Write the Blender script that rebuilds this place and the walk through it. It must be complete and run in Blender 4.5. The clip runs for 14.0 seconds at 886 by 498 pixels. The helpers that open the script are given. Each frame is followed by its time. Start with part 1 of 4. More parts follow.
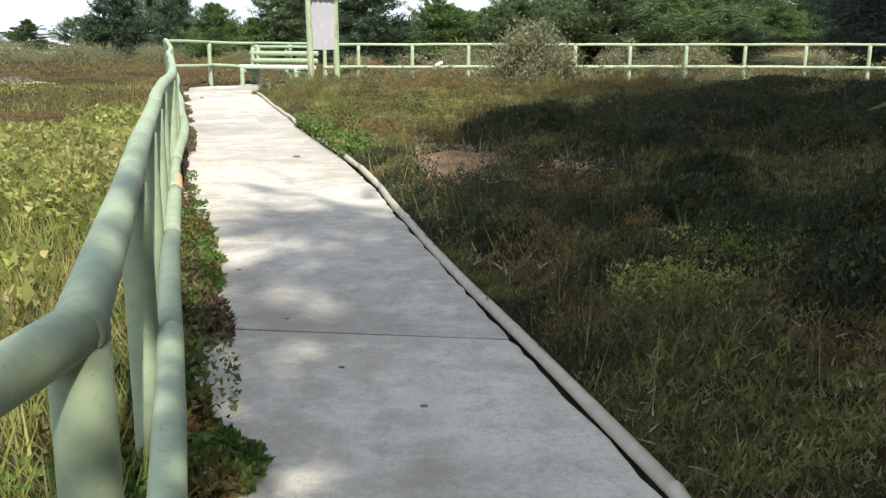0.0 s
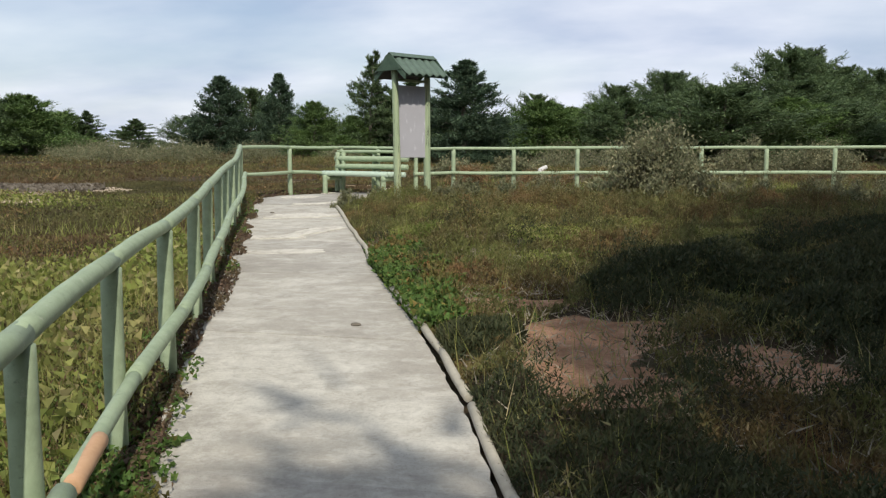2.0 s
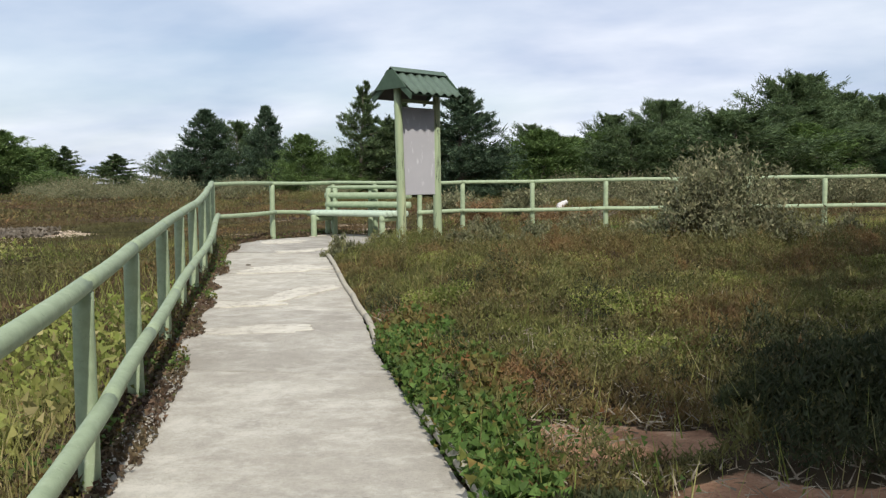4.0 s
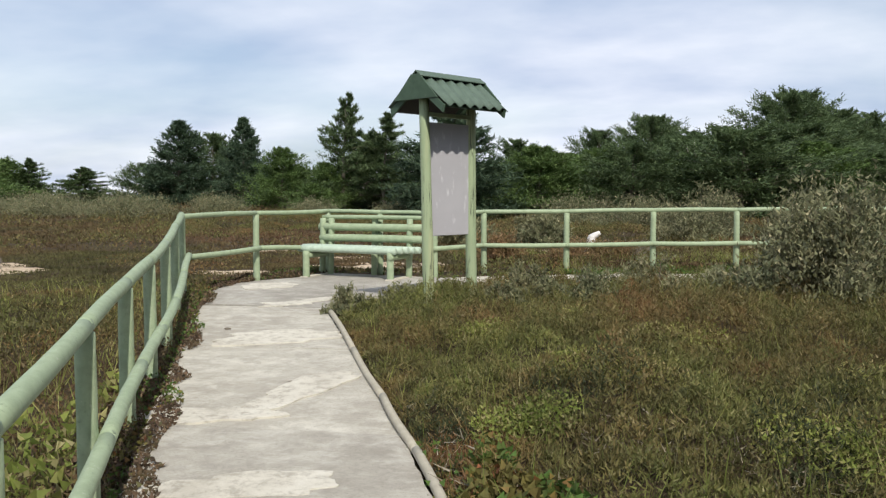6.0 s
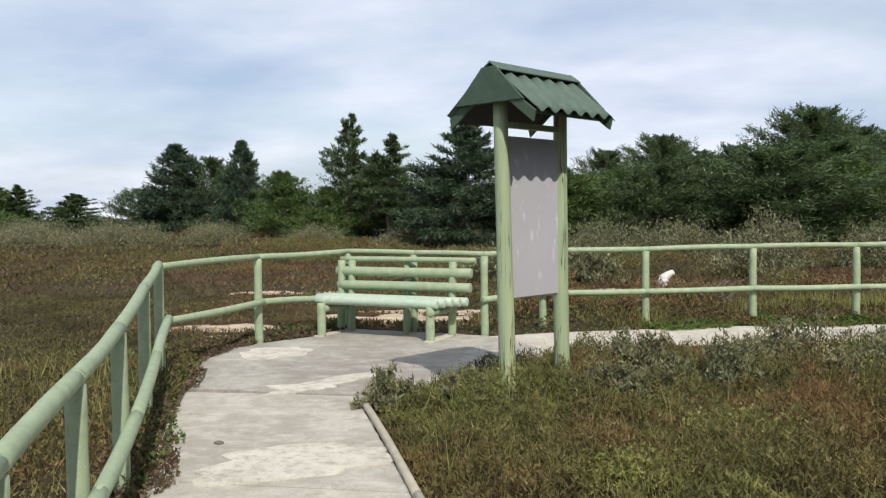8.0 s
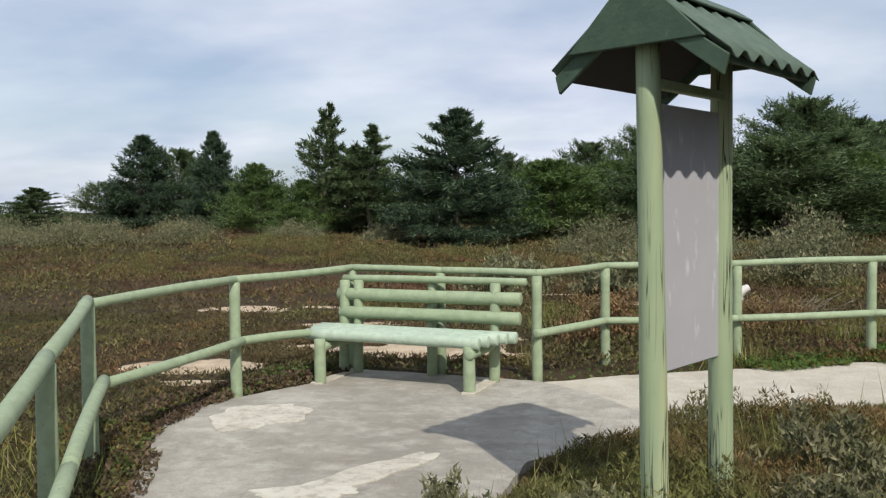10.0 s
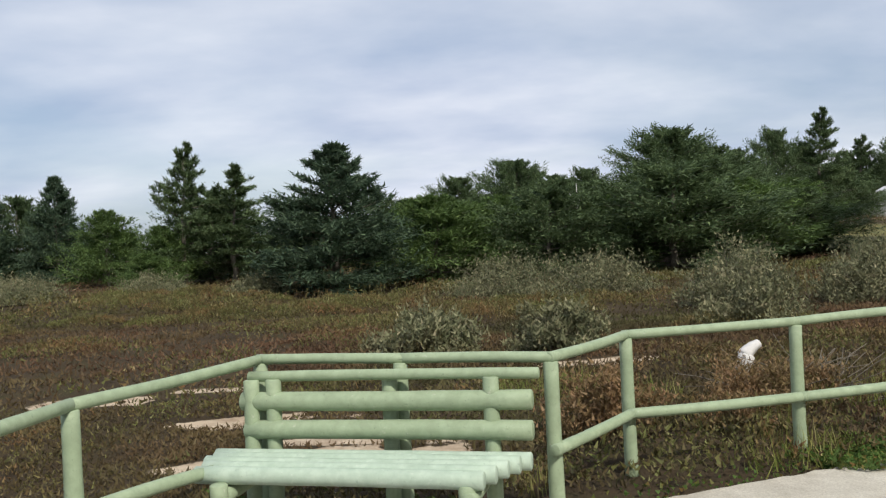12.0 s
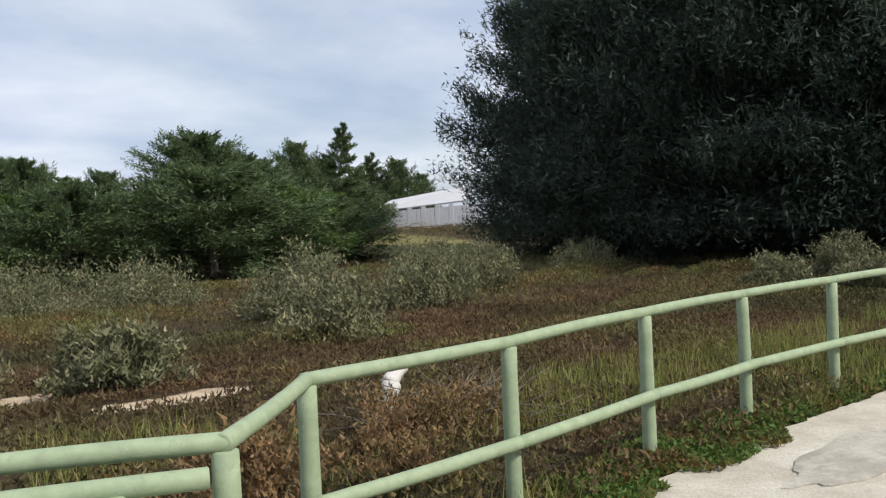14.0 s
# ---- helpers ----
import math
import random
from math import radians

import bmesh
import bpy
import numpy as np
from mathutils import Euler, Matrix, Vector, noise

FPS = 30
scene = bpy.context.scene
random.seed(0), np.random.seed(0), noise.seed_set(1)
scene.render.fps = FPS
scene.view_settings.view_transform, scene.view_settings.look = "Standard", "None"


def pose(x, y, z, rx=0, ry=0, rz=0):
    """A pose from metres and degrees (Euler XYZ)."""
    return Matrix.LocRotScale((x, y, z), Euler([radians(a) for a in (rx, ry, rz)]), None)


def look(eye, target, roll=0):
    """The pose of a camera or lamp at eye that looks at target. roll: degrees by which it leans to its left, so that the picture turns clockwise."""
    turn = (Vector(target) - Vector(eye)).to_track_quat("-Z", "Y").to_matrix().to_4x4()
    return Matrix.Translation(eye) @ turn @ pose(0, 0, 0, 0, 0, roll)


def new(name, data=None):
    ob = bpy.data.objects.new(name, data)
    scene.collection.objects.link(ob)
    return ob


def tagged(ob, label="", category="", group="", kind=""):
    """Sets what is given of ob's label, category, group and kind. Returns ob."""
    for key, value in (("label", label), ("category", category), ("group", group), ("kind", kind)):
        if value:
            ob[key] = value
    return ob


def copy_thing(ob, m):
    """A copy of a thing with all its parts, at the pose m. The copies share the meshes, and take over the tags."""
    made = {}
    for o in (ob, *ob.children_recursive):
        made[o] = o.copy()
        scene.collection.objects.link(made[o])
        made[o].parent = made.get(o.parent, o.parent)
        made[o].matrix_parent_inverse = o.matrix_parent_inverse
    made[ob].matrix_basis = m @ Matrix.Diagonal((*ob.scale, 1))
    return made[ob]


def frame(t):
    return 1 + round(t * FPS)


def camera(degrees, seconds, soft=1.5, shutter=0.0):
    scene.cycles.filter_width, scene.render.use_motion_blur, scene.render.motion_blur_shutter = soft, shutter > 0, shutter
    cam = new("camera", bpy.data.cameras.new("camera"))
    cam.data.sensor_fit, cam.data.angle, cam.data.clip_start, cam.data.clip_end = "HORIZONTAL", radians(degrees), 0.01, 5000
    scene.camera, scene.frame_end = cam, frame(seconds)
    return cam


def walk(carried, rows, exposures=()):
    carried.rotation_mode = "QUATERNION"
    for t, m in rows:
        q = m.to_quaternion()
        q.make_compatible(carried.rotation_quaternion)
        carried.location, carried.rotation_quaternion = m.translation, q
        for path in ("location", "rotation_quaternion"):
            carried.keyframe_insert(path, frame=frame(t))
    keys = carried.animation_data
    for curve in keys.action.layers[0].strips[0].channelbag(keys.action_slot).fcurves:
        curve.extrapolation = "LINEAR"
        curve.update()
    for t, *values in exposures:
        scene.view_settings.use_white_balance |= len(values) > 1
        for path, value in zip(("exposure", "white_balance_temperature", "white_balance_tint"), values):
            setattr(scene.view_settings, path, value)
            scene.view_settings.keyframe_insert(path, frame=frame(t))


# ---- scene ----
cam = camera(54.4, 14.0, soft=1.3)
PATH = [
    (0, (1.226, 0.859, 1.538), (1.039, 2.802, 1.102), 0.4),
    (0.5, (1.167, 1.482, 1.567), (0.863, 3.419, 1.173), 1.1),
    (1, (1.135, 2.122, 1.662), (0.79, 4.063, 1.323), 1.1),
    (1.5, (1.002, 2.717, 1.696), (0.595, 4.656, 1.419), 0.3),
    (2, (0.825, 3.341, 1.773), (0.412, 5.285, 1.543), 0.2),
    (2.5, (0.637, 3.961, 1.823), (0.23, 5.908, 1.611), 0.4),
    (3, (0.383, 4.55, 1.876), (-0.031, 6.498, 1.698), -0.1),
    (3.5, (0.188, 5.131, 1.901), (-0.217, 7.081, 1.722), -0.4),
    (4, (0.002, 5.683, 1.812), (-0.39, 7.638, 1.655), -0.5),
    (6.5, (-1.345, 8.6, 2.124), (-1.673, 10.569, 2.003), -0.2),
    (7, (-1.586, 9.177, 2.166), (-1.933, 11.144, 2.061), -1.1),
    (7.5, (-1.835, 9.758, 2.17), (-2.202, 11.722, 2.085), -1.0),
    (8, (-2.085, 10.425, 2.21), (-2.42, 12.396, 2.133), -0.6),
    (10.5, (-3.236, 13.29, 2.357), (-3.468, 15.274, 2.26), -0.9),
    (11, (-3.462, 13.942, 2.39), (-3.585, 15.936, 2.302), -0.5),
    (11.5, (-3.672, 14.475, 2.433), (-3.686, 16.474, 2.38), -1.4),
    (12, (-3.884, 15.101, 2.45), (-3.842, 17.101, 2.433), -3.0),
    (12.5, (-4.031, 15.639, 2.432), (-3.841, 17.63, 2.43), -3.1),
    (13, (-4.104, 16.269, 2.413), (-3.71, 18.23, 2.402), -2.4),
    (13.5, (-4.153, 16.736, 2.391), (-3.501, 18.627, 2.351), -2.1),
    (14, (-4.016, 17.346, 2.383), (-2.941, 19.032, 2.334), -2.7),
]
walk(cam, [(t, look(e, a, r)) for t, e, a, r in PATH], [(0, 1.0), (0.5, 0.80), (1.0, 0.36), (1.5, 0.16), (2.2, 0.16), (3, 0.26), (7, 0.26), (8, 0.24), (11, 0.08), (12.5, 0.08), (13.3, 0.14), (14, 0.2)])

# ---- world, sun, exposure ----
SUN_TO = Vector((0.438, -0.899, 0.973)).normalized()
world = bpy.data.worlds.new("world")
scene.world = world
world.use_nodes = True
wt = world.node_tree
wt.nodes.clear()


def wn(kind, **sets):
    n = wt.nodes.new(kind)
    for k, v in sets.items():
        n.inputs[k].default_value = v
    return n


w_out = wn("ShaderNodeOutputWorld")
w_bg = wn("ShaderNodeBackground", Strength=0.095)
w_sky = wn("ShaderNodeTexSky")
w_sky.sky_type = "NISHITA"
w_sky.sun_disc = False
w_sky.sun_elevation = math.asin(SUN_TO.z)
w_sky.sun_rotation = math.atan2(SUN_TO.x, SUN_TO.y)
w_co = wn("ShaderNodeTexCoord")
w_sep = wn("ShaderNodeSeparateXYZ")
w_max = wn("ShaderNodeMath")
w_max.operation = "ADD"
w_max.inputs[1].default_value = 0.24
w_div = wn("ShaderNodeVectorMath")
w_div.operation = "DIVIDE"
w_com = wn("ShaderNodeCombineXYZ")
w_noise = wn("ShaderNodeTexNoise", Scale=0.75, Detail=7.0, Roughness=0.52, Distortion=0.35)
w_map = wn("ShaderNodeMapping")
w_map.inputs["Scale"].default_value = (0.75, 1.0, 1.0)
w_map.inputs["Location"].default_value = (1.7, 0.6, 0.0)
w_ramp = wn("ShaderNodeValToRGB")
w_ramp.color_ramp.elements[0].position = 0.41
w_ramp.color_ramp.elements[1].position = 0.62
w_ramp.color_ramp.elements[0].color = (0.55, 0.55, 0.55, 1)
w_n2 = wn("ShaderNodeTexNoise", Scale=1.9, Detail=5.0, Roughness=0.5)
w_cc = wn("ShaderNodeValToRGB")
w_cc.color_ramp.elements[0].position, w_cc.color_ramp.elements[1].position = 0.3, 0.72
w_cc.color_ramp.elements[0].color = (4.5, 5.4, 7.2, 1)
w_cc.color_ramp.elements[1].color = (8.9, 9.2, 10.0, 1)
w_mix = wn("ShaderNodeMix")
w_mix.data_type = "RGBA"
wl = wt.links.new
wl(w_co.outputs["Generated"], w_sep.inputs[0])
wl(w_sep.outputs["Z"], w_max.inputs[0])
for i in range(3):
    wl(w_max.outputs[0], w_com.inputs[i])
wl(w_co.outputs["Generated"], w_div.inputs[0])
wl(w_com.outputs[0], w_div.inputs[1])
wl(w_div.outputs[0], w_map.inputs["Vector"])
wl(w_map.outputs[0], w_noise.inputs["Vector"])
wl(w_map.outputs[0], w_n2.inputs["Vector"])
wl(w_noise.outputs["Fac"], w_ramp.inputs[0])
wl(w_n2.outputs["Fac"], w_cc.inputs[0])
wl(w_ramp.outputs["Color"], w_mix.inputs["Factor"])
wl(w_sky.outputs[0], w_mix.inputs["A"])
wl(w_cc.outputs["Color"], w_mix.inputs["B"])
wl(w_mix.outputs["Result"], w_bg.inputs["Color"])
wl(w_bg.outputs[0], w_out.inputs["Surface"])

sun = new("sun", bpy.data.lights.new("sun", "SUN"))
sun.data.energy, sun.data.angle, sun.data.color = 3.6, radians(0.7), (1.0, 0.95, 0.86)
sun.matrix_world = look(SUN_TO * 50, (0, 0, 0))


# ---- materials ----
class Mat:
    """A small builder for node materials."""

    def __init__(self, name, rough=0.85, spec=0.3):
        self.m = bpy.data.materials.new(name)
        self.m.use_nodes = True
        self.t = self.m.node_tree
        self.b = self.t.nodes["Principled BSDF"]
        self.b.inputs["Roughness"].default_value = rough
        self.b.inputs["Specular IOR Level"].default_value = spec
        self.geo = self.t.nodes.new("ShaderNodeNewGeometry")

    def noise(self, scale, detail=4.0, rough=0.55, stretch=None, local=False, dist=0.0):
        n = self.t.nodes.new("ShaderNodeTexNoise")
        n.inputs["Scale"].default_value = scale
        n.inputs["Detail"].default_value = detail
        n.inputs["Roughness"].default_value = rough
        n.inputs["Distortion"].default_value = dist
        src = self.geo.outputs["Position"]
        if local:
            src = self.t.nodes.new("ShaderNodeTexCoord").outputs["Object"]
        if stretch:
            mp = self.t.nodes.new("ShaderNodeMapping")
            mp.inputs["Scale"].default_value = stretch
            self.t.links.new(src, mp.inputs["Vector"])
            src = mp.outputs[0]
        self.t.links.new(src, n.inputs["Vector"])
        return n.outputs["Fac"]

    def ramp(self, fac, stops):
        r = self.t.nodes.new("ShaderNodeValToRGB")
        e = r.color_ramp.elements
        while len(e) < len(stops):
            e.new(0.5)
        for k, (p, c) in zip(e, stops):
            k.position = p
            k.color = (*c, 1) if len(c) == 3 else c
        self.t.links.new(fac, r.inputs[0])
        return r.outputs["Color"]

    def mix(self, fac, a, b, mode="MIX"):
        x = self.t.nodes.new("ShaderNodeMix")
        x.data_type, x.blend_type = "RGBA", mode
        for s, k in ((fac, "Factor"), (a, "A"), (b, "B")):
            if isinstance(s, (int, float)):
                x.inputs[k].default_value = s
            elif isinstance(s, tuple):
                x.inputs[k].default_value = (*s, 1)
            else:
                self.t.links.new(s, x.inputs[k])
        return x.outputs["Result"]

    def attr(self, name):
        a = self.t.nodes.new("ShaderNodeAttribute")
        a.attribute_name = name
        return a.outputs["Fac"]

    def island(self):
        return self.geo.outputs["Random Per Island"]

    def color(self, c):
        if isinstance(c, tuple):
            self.b.inputs["Base Color"].default_value = (*c, 1)
        else:
            self.t.links.new(c, self.b.inputs["Base Color"])
        return self

    def bump(self, h, strength=0.4, dist=0.01):
        n = self.t.nodes.new("ShaderNodeBump")
        n.inputs["Strength"].default_value = strength
        n.inputs["Distance"].default_value = dist
        self.t.links.new(h, n.inputs["Height"])
        self.t.links.new(n.outputs[0], self.b.inputs["Normal"])
        return self

    def thin(self, amount=0.3, tint=(0.2, 0.3, 0.05)):
        tr = self.t.nodes.new("ShaderNodeBsdfTranslucent")
        src = self.b.inputs["Base Color"].links[0].from_socket
        self.t.links.new(src, tr.inputs["Color"])
        ms = self.t.nodes.new("ShaderNodeMixShader")
        ms.inputs[0].default_value = amount
        self.t.links.new(self.b.outputs[0], ms.inputs[1])
        self.t.links.new(tr.outputs[0], ms.inputs[2])
        self.t.links.new(ms.outputs[0], self.t.nodes["Material Output"].inputs["Surface"])
        return self


def painted_wood(name, a, b, bare):
    k = Mat(name, 0.62, 0.3)
    g = k.noise(9, 5, 0.6)
    grain = k.noise(60, 3, 0.6, (0.25, 0.25, 0.25))
    c = k.mix(g, a, b)
    wear = k.ramp(k.noise(23, 6, 0.7), [(0.62, (0, 0, 0)), (0.70, (1, 1, 1))])
    c = k.mix(k.ramp(k.noise(38, 5, 0.7), [(0.60, (0, 0, 0)), (0.72, (0.7, 0.7, 0.7))]), c, tuple(v * 0.5 for v in a))
    c = k.mix(wear, c, bare)
    c = k.mix(k.ramp(grain, [(0.35, (0.5, 0.5, 0.5)), (0.65, (0, 0, 0))]), c, tuple(v * 0.75 for v in a))
    return k.color(c).bump(k.noise(45, 6, 0.65), 0.35, 0.006).m


M_GREEN = painted_wood("pale green paint", (0.275, 0.345, 0.215), (0.365, 0.435, 0.285), (0.46, 0.49, 0.36))


def cracked_post():
    """Painted pole with long dark drying cracks and a few knots."""
    k = Mat("cracked pale green paint", 0.62, 0.3)
    c = k.mix(k.noise(5, 5, 0.6, (1, 1, 0.3)), (0.24, 0.31, 0.19), (0.37, 0.43, 0.26))
    c = k.mix(k.ramp(k.noise(6, 3, 0.5, (1, 1, 0.12)), [(0.55, (0, 0, 0)), (0.70, (0.7, 0.7, 0.7))]), c, (0.46, 0.47, 0.27))
    line = k.ramp(k.noise(27, 2, 0.5, (1, 1, 0.035)), [(0.480, (0, 0, 0)), (0.497, (1, 1, 1)), (0.503, (1, 1, 1)), (0.520, (0, 0, 0))])
    gate = k.ramp(k.noise(3.3, 3, 0.5, (1, 1, 0.5)), [(0.40, (0, 0, 0)), (0.48, (1, 1, 1))])
    c = k.mix(k.mix(1.0, line, gate, "MULTIPLY"), c, (0.035, 0.04, 0.03))
    return k.color(c).bump(k.noise(60, 5, 0.6, (1, 1, 0.15)), 0.35, 0.005).m


M_CRACKED = cracked_post()
# Seat logs get a paler green than the other bench logs.
M_SEAT = painted_wood("paler green seat paint", (0.37, 0.47, 0.36), (0.51, 0.59, 0.48), (0.60, 0.65, 0.55))
M_ROOF = painted_wood("dark green sheet paint", (0.085, 0.125, 0.095), (0.11, 0.155, 0.12), (0.16, 0.20, 0.165))
M_ROOFSIDE = painted_wood("dark green board paint", (0.05, 0.085, 0.055), (0.075, 0.12, 0.08), (0.12, 0.16, 0.11))
M_UNDER = Mat("dark timber underside").color((0.045, 0.04, 0.035)).m

k = Mat("grey metal board", 0.5, 0.4)
c = k.mix(k.noise(3, 5), (0.36, 0.35, 0.37), (0.46, 0.45, 0.47))
c = k.mix(k.ramp(k.noise(14, 5, 0.6, (1, 1, 0.35)), [(0.60, (0, 0, 0)), (0.70, (1, 1, 1))]), c, (0.55, 0.55, 0.56))
M_BOARD = k.color(c).m

k = Mat("weathered concrete", 0.9, 0.2)
big = k.ramp(k.noise(0.9, 6, 0.6, dist=0.4), [(0.36, (0.345, 0.315, 0.262)), (0.50, (0.44, 0.41, 0.345)), (0.64, (0.54, 0.51, 0.435))])
fine = k.noise(55, 5, 0.7)
c = k.mix(k.ramp(fine, [(0.3, (0.5, 0.5, 0.5)), (0.62, (0, 0, 0))]), big, (0.27, 0.25, 0.215))
c = k.mix(k.ramp(k.noise(3.6, 7, 0.7, (1, 1.4, 1), dist=0.15), [(0.47, (0, 0, 0)), (0.64, (0.55, 0.55, 0.55))]), c, (0.62, 0.59, 0.51))
c = k.mix(k.ramp(k.noise(7, 8, 0.8), [(0.38, (0.5, 0.5, 0.5)), (0.53, (0, 0, 0))]), c, (0.28, 0.255, 0.215))
c = k.mix(k.ramp(k.noise(2.1, 6, 0.7), [(0.60, (0, 0, 0)), (0.72, (0.55, 0.55, 0.55))]), c, (0.245, 0.225, 0.19))
c = k.mix(k.ramp(k.noise(210, 2, 0.5), [(0.64, (0, 0, 0)), (0.70, (0.8, 0.8, 0.8))]), c, (0.17, 0.15, 0.13))
oi = k.t.nodes.new("ShaderNodeObjectInfo").outputs["Random"]
c = k.mix(1.0, c, k.ramp(oi, [(0.0, (0.80, 0.80, 0.81)), (1.0, (1.06, 1.06, 1.05))]), "MULTIPLY")
M_CONC = k.color(c).bump(k.mix(0.5, fine, k.noise(6, 5)), 0.5, 0.012).m

k = Mat("pale crumbled concrete", 0.95, 0.1)
c = k.ramp(k.noise(2.2, 7, 0.7), [(0.35, (0.44, 0.40, 0.33)), (0.55, (0.60, 0.56, 0.47)), (0.7, (0.68, 0.65, 0.57))])
c = k.mix(k.ramp(k.noise(70, 5, 0.7), [(0.35, (0.6, 0.6, 0.6)), (0.6, (0, 0, 0))]), c, (0.33, 0.29, 0.235))
M_PALE = k.color(c).bump(k.noise(40, 6, 0.7), 0.6, 0.02).m

k = Mat("worn pale screed", 0.92, 0.15)
c = k.ramp(k.noise(3.0, 7, 0.75), [(0.36, (0.42, 0.385, 0.32)), (0.52, (0.55, 0.515, 0.435)), (0.68, (0.63, 0.60, 0.52))])
c = k.mix(k.ramp(k.noise(12, 7, 0.75), [(0.36, (0.7, 0.7, 0.7)), (0.50, (0, 0, 0))]), c, (0.33, 0.30, 0.25))
M_SCREED = k.color(c).bump(k.noise(50, 6, 0.7), 0.6, 0.012).m

k = Mat("grey timber edging", 0.85, 0.15)
M_EDGE = k.color(k.mix(k.noise(16, 5), (0.29, 0.26, 0.20), (0.50, 0.46, 0.37))).bump(k.noise(70, 4), 0.5, 0.006).m

k = Mat("heath soil", 0.95, 0.1)
c = k.ramp(k.noise(1.4, 6, 0.6), [(0.35, (0.055, 0.042, 0.026)), (0.52, (0.085, 0.058, 0.034)), (0.68, (0.075, 0.068, 0.030))])
c = k.mix(k.noise(26, 5, 0.7), c, (0.045, 0.036, 0.022))
# Near sand: darker and redder, with the tree shade put into its colour.
sand = k.ramp(k.noise(5, 6, 0.65), [(0.35, (0.27, 0.145, 0.085)), (0.55, (0.40, 0.235, 0.145)), (0.7, (0.54, 0.37, 0.25))])
sand = k.mix(k.ramp(k.noise(60, 4, 0.7), [(0.3, (0.7, 0.7, 0.7)), (0.55, (0, 0, 0))]), sand, (0.20, 0.115, 0.07))
bare = k.t.nodes.new("ShaderNodeMath")
bare.operation = "ADD"
k.t.links.new(k.attr("bare"), bare.inputs[0])
k.t.links.new(k.noise(7, 6, 0.7), bare.inputs[1])
# Paler tone for the sand that lies in sun, blended in by y.
sand = k.mix(k.attr("chalky"), sand, k.ramp(k.noise(4, 6, 0.65), [(0.35, (0.36, 0.27, 0.185)), (0.6, (0.58, 0.47, 0.34))]))
c = k.mix(k.ramp(bare.outputs[0], [(0.86, (0, 0, 0)), (0.98, (1, 1, 1))]), c, sand)
fargrass = k.ramp(k.attr("lawn"), [(0.3, (0, 0, 0)), (0.8, (1, 1, 1))])
c = k.mix(fargrass, c, k.ramp(k.noise(0.8, 6, 0.7), [(0.35, (0.12, 0.12, 0.045)), (0.65, (0.20, 0.18, 0.075))]))
M_SOIL = k.color(c).bump(k.noise(30, 6, 0.7), 0.8, 0.03).m


def leafy(name, stops, patch, pstops, amount=0.45, glow=0.3, rough=0.7):
    """Foliage: a colour for each leaf, and broad patches across the place."""
    q = Mat(name, rough, 0.25)
    a = q.ramp(q.island(), stops)
    b = q.ramp(q.noise(patch, 4, 0.6), pstops)
    f = q.ramp(q.noise(patch * 6, 3, 0.6), [(0.36, (0.55, 0.55, 0.55)), (0.64, (1.25, 1.25, 1.2))])
    return q.color(q.mix(0.8, q.mix(amount, a, b), f, "MULTIPLY")).thin(glow).m


M_HEATH = leafy("heath twigs", [(0.0, (0.075, 0.070, 0.030)), (0.3, (0.130, 0.125, 0.044)), (0.6, (0.225, 0.145, 0.070)), (0.88, (0.205, 0.215, 0.070)), (1.0, (0.48, 0.40, 0.24))],
                0.9, [(0.33, (0.250, 0.112, 0.058)), (0.43, (0.180, 0.125, 0.050)), (0.54, (0.118, 0.125, 0.042)), (0.68, (0.175, 0.205, 0.056))], 0.6, 0.3)
# A dark shrub by itself, its colour lowered further for the tree shade.
M_DARK = leafy("dark heath shrub deepened for shade", [(0.0, (0.025, 0.037, 0.017)), (0.6, (0.052, 0.065, 0.027)), (0.9, (0.098, 0.094, 0.041)), (1.0, (0.173, 0.150, 0.073))],
               1.2, [(0.35, (0.035, 0.048, 0.021)), (0.65, (0.071, 0.076, 0.032))], 0.5, 0.25)
M_GRASS = leafy("meadow grass", [(0.0, (0.16, 0.21, 0.045)), (0.45, (0.27, 0.31, 0.072)), (0.8, (0.40, 0.37, 0.13)), (1.0, (0.62, 0.48, 0.30))],
                0.55, [(0.34, (0.325, 0.253, 0.127)), (0.5, (0.237, 0.253, 0.068)), (0.66, (0.138, 0.196, 0.042))], 0.5, 0.4)
M_CREEP = leafy("creeping leaves", [(0.0, (0.052, 0.103, 0.023)), (0.55, (0.098, 0.172, 0.038)), (0.85, (0.172, 0.218, 0.057)), (1.0, (0.322, 0.103, 0.046))],
                2.3, [(0.40, (0.184, 0.086, 0.040)), (0.50, (0.081, 0.138, 0.032)), (0.7, (0.115, 0.196, 0.044))], 0.5, 0.3)
M_FARHEATH = leafy("far heath", [(0.0, (0.059, 0.049, 0.021)), (0.5, (0.104, 0.076, 0.034)), (0.85, (0.109, 0.111, 0.040)), (1.0, (0.218, 0.190, 0.095))],
                   0.16, [(0.36, (0.170, 0.085, 0.055)), (0.49, (0.125, 0.082, 0.042)), (0.58, (0.085, 0.083, 0.034)), (0.72, (0.119, 0.122, 0.042))], 0.65, 0.25)
M_TWIG = leafy("dry pale twigs", [(0.0, (0.16, 0.13, 0.09)), (1.0, (0.42, 0.38, 0.30))], 3, [(0.4, (0.2, 0.16, 0.11)), (0.6, (0.33, 0.29, 0.22))], 0.4, 0.1)
M_SILVER = leafy("grey green shrub leaves", [(0.0, (0.094, 0.108, 0.054)), (0.5, (0.175, 0.186, 0.102)), (0.85, (0.275, 0.264, 0.156)), (1.0, (0.425, 0.360, 0.228))],
                 1.1, [(0.4, (0.138, 0.150, 0.078)), (0.6, (0.237, 0.222, 0.120))], 0.4, 0.25)
